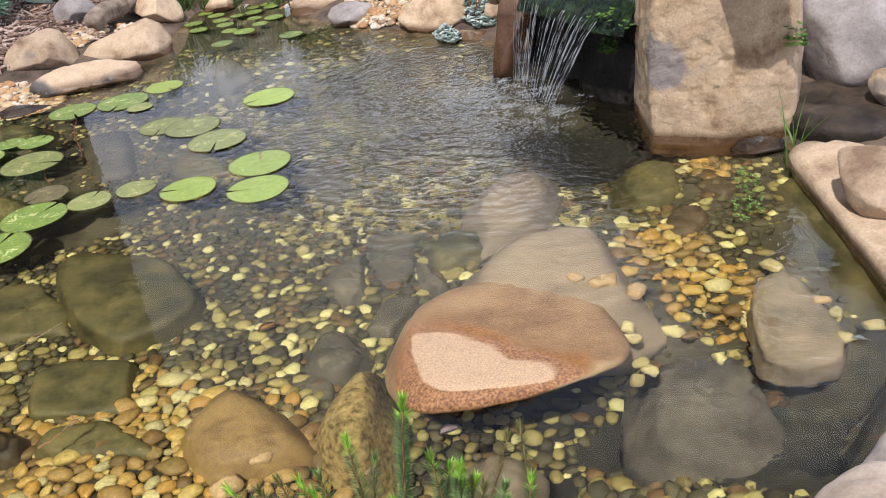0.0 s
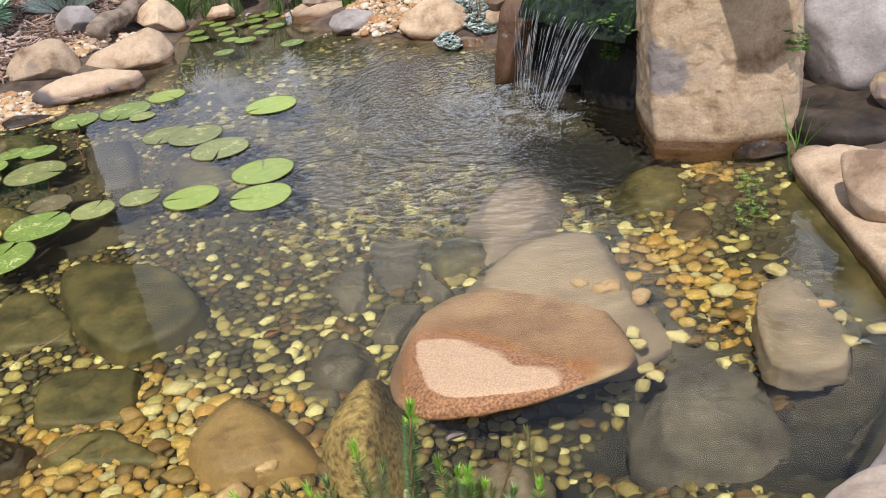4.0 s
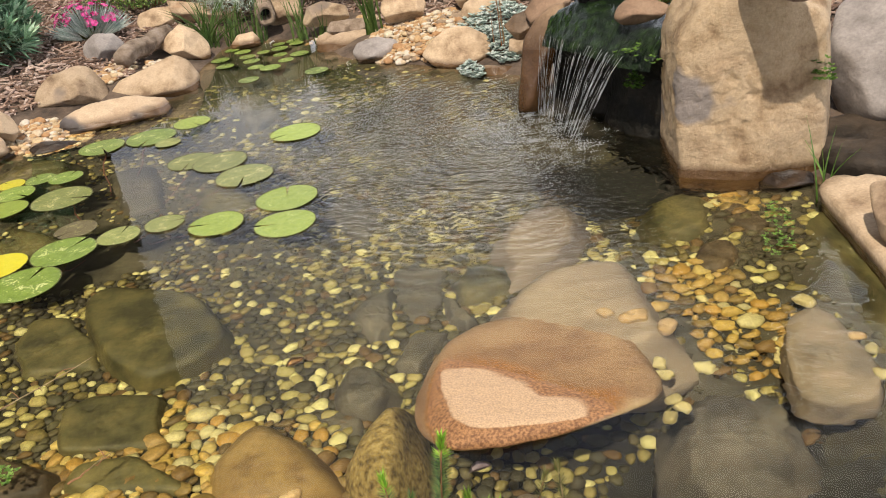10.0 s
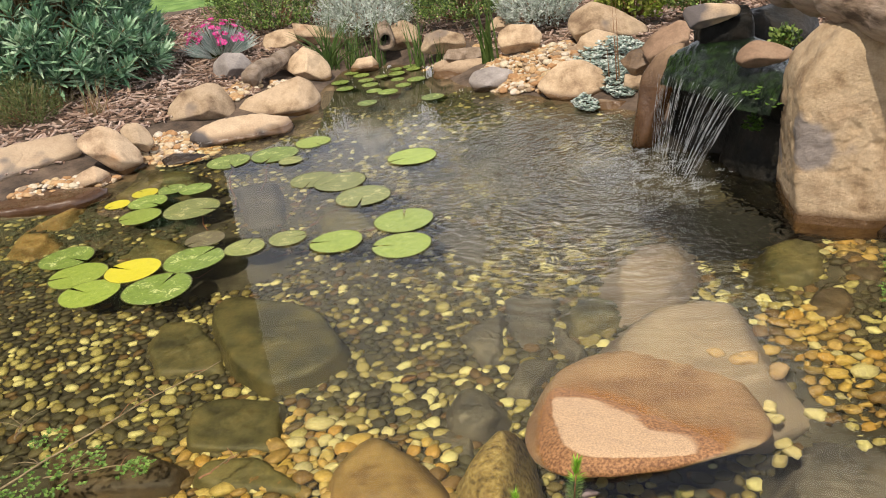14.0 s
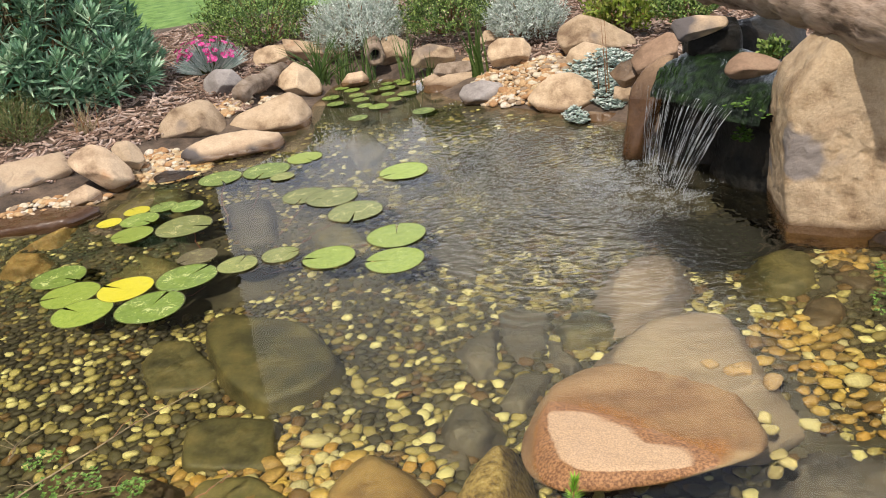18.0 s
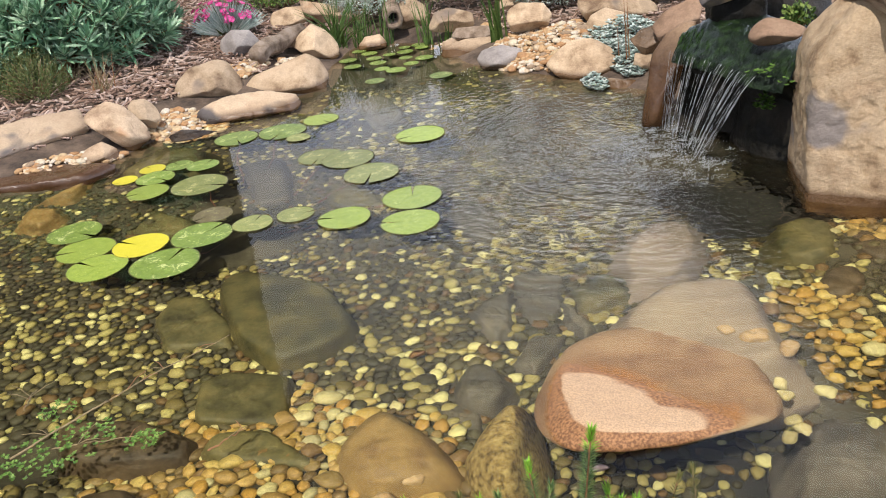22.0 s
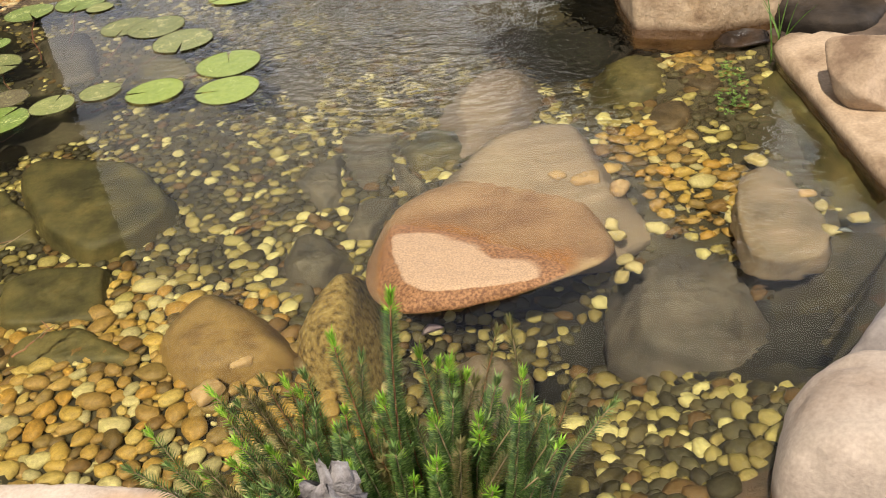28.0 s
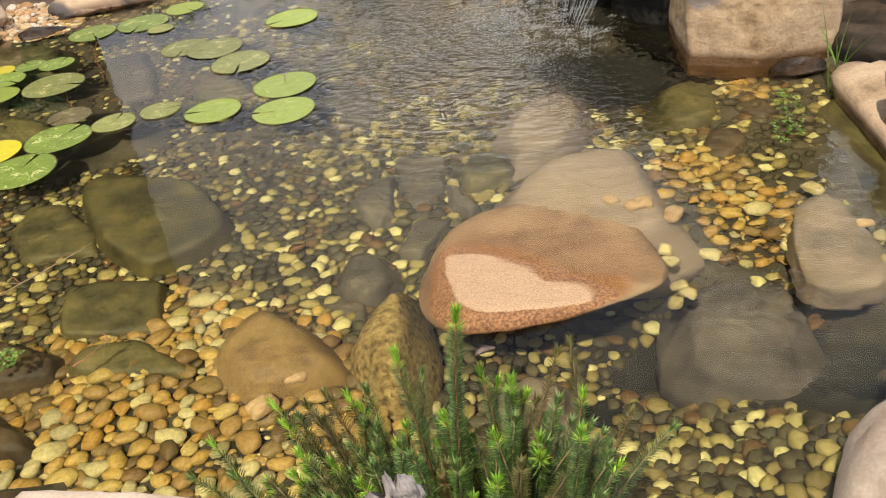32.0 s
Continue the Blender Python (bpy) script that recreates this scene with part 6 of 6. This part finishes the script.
rush_clump((-0.644, 6.052, 0.030), 0.36, 60, 0.34, "arching green rushes at the pond edge", 1)
rush_clump((-0.481, 6.059, 0.030), 0.26, 30, 0.16, "green rushes at the pond edge", 2)
rush_clump((-0.326, 6.039, 0.000), 0.34, 16, 0.08, "thin upright green rushes in the water", 3)
rush_clump((-0.069, 5.897, 0.000), 0.36, 20, 0.12, "upright dark green rushes in the water", 4)
rush_clump((0.036, 5.777, 0.000), 0.22, 10, 0.06, "short green rushes in the water", 5)
rush_clump((0.352, 5.463, 0.060), 0.42, 20, 0.14, "tall bright green iris blades", 6, width=0.0065)
rush_clump((1.498, 2.544, 0.000), 0.30, 7, 0.14, "a few thin reed stems beside the tall boulder", 7, LEAF_CRESS, 0.004)
rush_clump((0.949, 4.643, 0.060), 0.42, 4, 0.16, "a few dark thin stalks among silver leaves", 8, STEM, 0.003)
rush_clump((-1.894, 5.149, 0.120), 0.24, 30, 0.14, "dry brown flower stalks beside the shrub", 9, STEM, 0.0028)
rush_clump((-2.153, 5.410, 0.130), 0.26, 20, 0.14, "dry brown flower stalks in the shrub", 10, STEM, 0.0028)


def carpet(name, middle, rx, ry, turn, count, length, width, material, label, seed, lift=0.05, rest=None):
    rng = random.Random(seed)
    ob = plant(name, middle[0], middle[1], rest if rest is not None else ground_height(middle[0], middle[1]), label, "plant")
    L = Leaves()
    for _ in range(count):
        a, q = rng.uniform(0, 6.283), math.sqrt(rng.random())
        u, v = rx * q * math.cos(a), ry * q * math.sin(a)
        x, y = u * math.cos(turn) - v * math.sin(turn), u * math.sin(turn) + v * math.cos(turn)
        z = lift * (1.2 - q) * rng.uniform(0.3, 1.2)
        if rest is None:
            z += max(0.0, ground_height(middle[0] + x, middle[1] + y)) - ob.location.z
        b = rng.uniform(0, 6.283)
        for k in range(4):
            b += 1.57
            way = Vector((math.cos(b), math.sin(b), rng.uniform(0.2, 0.9))).normalized()
            L.add(Vector((x, y, z)), way, Vector((0, 0, 1)), length * rng.uniform(0.7, 1.2), width, 0.1, 0.2)
    L.part("foliage", material, ob)
    return ob


carpet("groundcover", (0.985, 5.040), 0.20, 0.34, -0.15, 700, 0.022, 0.008, GROUND_SILVER, "silver-green groundcover spilling over rocks", 1, 0.09)
carpet("groundcover", (0.935, 4.760), 0.10, 0.28, 0.1, 420, 0.022, 0.008, GROUND_SILVER, "silver-green groundcover trailing to the water", 2, 0.06)
carpet("groundcover", (0.753, 4.530), 0.06, 0.12, 0.1, 90, 0.02, 0.008, GROUND_SILVER, "tuft of silver-green leaves at the waterline", 3, 0.05)
carpet("water_weed", (1.292, 2.406), 0.04, 0.16, -0.35, 60, 0.009, 0.003, LEAF_CRESS, "green cress trailing in the shallows", 4, 0.015, 0.0)
carpet("water_weed", (1.222, 2.298), 0.05, 0.07, -0.3, 30, 0.009, 0.003, LEAF_CRESS, "green cress floating in the shallows", 5, 0.01, 0.0)
carpet("cress", (1.127, 3.158), 0.03, 0.12, 0.4, 22, 0.012, 0.006, LEAF_CRESS, "bright green cress on the waterfall lip", 6, 0.05, 0.345)
carpet("cress", (1.160, 3.270), 0.03, 0.05, 0.4, 30, 0.016, 0.007, LEAF_CRESS, "bright green cress hanging beside the fall", 7, 0.06, 0.20)
carpet("cress", (1.569, 2.717), 0.03, 0.05, 0.4, 50, 0.016, 0.006, LEAF_CRESS, "green leaves in the cleft between boulders", 8, 0.10, 0.30)
carpet("water_weed", (-1.081, 1.927), 0.16, 0.10, 0.5, 150, 0.010, 0.004, LEAF_CRESS, "small-leaved green weed floating by the bank", 9, 0.01, 0.0)
carpet("water_weed", (-0.861, 1.924), 0.05, 0.04, 0.5, 40, 0.010, 0.004, LEAF_CRESS, "small-leaved green weed floating by the bank", 10, 0.01, 0.0)
carpet("water_weed", (-1.143, 2.106), 0.05, 0.05, 0.5, 40, 0.009, 0.003, LEAF_CRESS, "small-leaved green weed floating by the bank", 11, 0.01, 0.0)


def twig(a, b, r, label, sag=0.02, branches=0, seed=1):
    rng = random.Random(seed)
    a, b = Vector(a), Vector(b)
    ob = plant("twig", *a, label, "twig", "twigs lying over the water")
    path = [(b - a) * k / 12 + Vector((rng.gauss(0, 0.003), rng.gauss(0, 0.003), sag * math.sin(math.pi * k / 12))) for k in range(13)]
    v, f = tube(path, [r * (1 - 0.6 * k / 12) for k in range(13)], 6)
    part("stalk", raw("stalk", v, f, STEM), None, ob)
    for k in range(branches):
        s = path[rng.randint(2, 11)]
        way = Vector((rng.gauss(0, 1), rng.gauss(0, 1), rng.uniform(0, 0.5))).normalized() * rng.uniform(0.03, 0.09)
        v, f = tube([s, s + way * 0.5 + Vector((0, 0, 0.006)), s + way], [r * 0.5, r * 0.4, r * 0.2], 5)
        part("branch", raw("branch", v, f, STEM), None, ob)


twig((-1.191, 1.893, 0.010), (-0.724, 2.394, 0.010), 0.0028, "long thin dry twig over the water", 0.01, 10, 1)
twig((-1.107, 1.926, 0.005), (-0.856, 1.939, 0.005), 0.002, "thin green stem on the water", 0.005, 5, 2)
twig((-1.224, 2.095, 0.020), (-1.225, 2.199, 0.020), 0.003, "short pale twig at the bank", 0.005, 4, 3)
twig((-0.683, 1.849, 0.000), (-0.601, 1.932, 0.000), 0.003, "short dark twig on the pebbles", 0.0, 3, 4)


def needle_plant():
    ob = plant("needle_plant", 0.10, 0.90, 0.10, "low bushy plant of upright needle-leaved sprigs on the bank", "plant")
    rng = random.Random(31)
    here = Vector(ob.location)
    tips = [(0.122, 0.963, 0.600), (0.041, 1.037, 0.500), (0.146, 1.017, 0.460), (0.181, 0.984, 0.460), (-0.005, 1.048, 0.440), (0.272, 0.940, 0.400)]
    low = [(-0.152, 1.156, 0.360), (-0.115, 1.135, 0.340), (-0.242, 1.119, 0.340), (-0.072, 1.071, 0.380), (0.195, 0.906, 0.400), (0.241, 1.008, 0.360)]
    sprigs = [(Vector(t), 0) for t in tips] + [(Vector(t), 1) for t in low]
    c = Vector((0.071, 0.979, 0.400))
    for _ in range(190):
        t = c + Vector((rng.gauss(0.01, 0.12), rng.gauss(-0.03, 0.06), rng.uniform(-0.12, 0.05)))
        sprigs.append((t, 1 if rng.random() < 0.35 else 0))
    for tip, slack in sprigs:
        tip = tip - here
        foot = Vector((tip.x * 0.62 + rng.gauss(0, 0.015), tip.y * 0.5 + rng.gauss(0, 0.015) - 0.03, 0.0))
        n = 12
        bow = Vector((rng.gauss(0, 0.018), rng.gauss(0, 0.012), 0))
        path = [foot.lerp(tip, k / n) + (Vector((tip.x, tip.y, 0)) * -0.12 + bow) * math.sin(math.pi * k / n) for k in range(n + 1)]
        count = int((tip - foot).length / 0.0021)
        dry = slack and rng.random() < 0.4
        fresh = not dry and rng.random() < 0.5
        L, T = Leaves(), Leaves()
        for k in range(count):
            f = 0.15 + 0.85 * k / count
            s = f * n
            i = min(int(s), n - 1)
            p = path[i].lerp(path[i + 1], s - i)
            ahead = (path[i + 1] - path[i]).normalized()
            s1 = ahead.cross(Vector((0.4, 0.8, 0.2))).normalized()
            s2 = ahead.cross(s1)
            for q in range(4):
                a = k * 2.4 + q * 1.55
                way = ((s1 * math.cos(a) + s2 * math.sin(a)) * 0.85 + ahead * (0.45 + (0.9 if f > 0.96 else 0))).normalized()
                (T if f > 0.94 and fresh else L).add(p, way, ahead, 0.0165 * rng.uniform(0.75, 1.15), 0.00125, 0.1)
        v, f = tube(path, [0.0022 * (1 - 0.5 * k / n) for k in range(n + 1)], 5)
        sprig = part("sprig", raw("sprig", v, f, STEM), None, ob)
        L.part("needles", NEEDLE_DRY if dry or rng.random() < 0.12 else NEEDLE, sprig)["kind"] = "stuff"
        if T.v:
            T.part("fresh_growth", NEEDLE_TIP, sprig, "bright lime fresh needle tip")["kind"] = "stuff"


needle_plant()


def fallen_leaf(c, size, material, label, turn, z=0.004):
    bm = bmesh.new()
    prof = [(0, 0), (0.25, 0.22), (0.55, 0.30), (0.85, 0.14), (1.0, 0.0)]
    up = [bm.verts.new((x * size, w * size, 0.10 * size * math.sin(x * 4) + 0.12 * size * w)) for x, w in prof]
    dn = [bm.verts.new((x * size, -w * size, 0.10 * size * math.sin(x * 4) + 0.2 * size * w)) for x, w in prof[1:-1]]
    mid = [bm.verts.new((x * size, 0, 0.10 * size * math.sin(x * 4))) for x, w in prof[1:-1]]
    a, b = [up[0]] + mid + [up[-1]], [up[0]] + dn + [up[-1]]
    for row, flip in ((up, False), (b, True)):
        for k in range(4):
            q = [v for v in (a[k], a[k + 1], row[k + 1], row[k])]
            q = list(dict.fromkeys(q))
            if len(q) > 2:
                bm.faces.new(q[::-1] if flip else q)
    bmesh.ops.solidify(bm, geom=bm.faces[:], thickness=0.0012)
    ob = part("fallen_leaf", bm, material)
    ob.matrix_world = pose(c[0], c[1], z, 0, 0, turn)
    tagged(ob, label, "leaf", "fallen leaves in the pond")


DRY_LEAF = mat("dry_leaf", [(0.42, 0.30, 0.25), (0.56, 0.44, 0.38)], 0.7, 30, 0.3, 90)
MAROON = mat("maroon_leaf", [(0.05, 0.02, 0.015), (0.10, 0.04, 0.03)], 0.5, 30, 0.3, 90)
TEAL = mat("pale_card_leaf", [(0.42, 0.46, 0.38), (0.50, 0.54, 0.46)], 0.6, 30, 0.2, 90)
fallen_leaf((0.200, 1.600), 0.055, DRY_LEAF, "curled pale pink dry leaf against the boulder", 20)
fallen_leaf((-0.206, 2.327), 0.065, mat("orange_leaf", [(0.34, 0.17, 0.05), (0.46, 0.26, 0.09)], 0.6, 30, 0.3, 90), "orange fallen leaf lying on the pond pebbles", 35, -0.20)
fallen_leaf((-0.273, 2.191), 0.06, MAROON, "dark maroon leaf on the pond floor", -30, -0.24)
fallen_leaf((1.153, 1.632), 0.035, TEAL, "pale flat leaf floating on the water", -20)
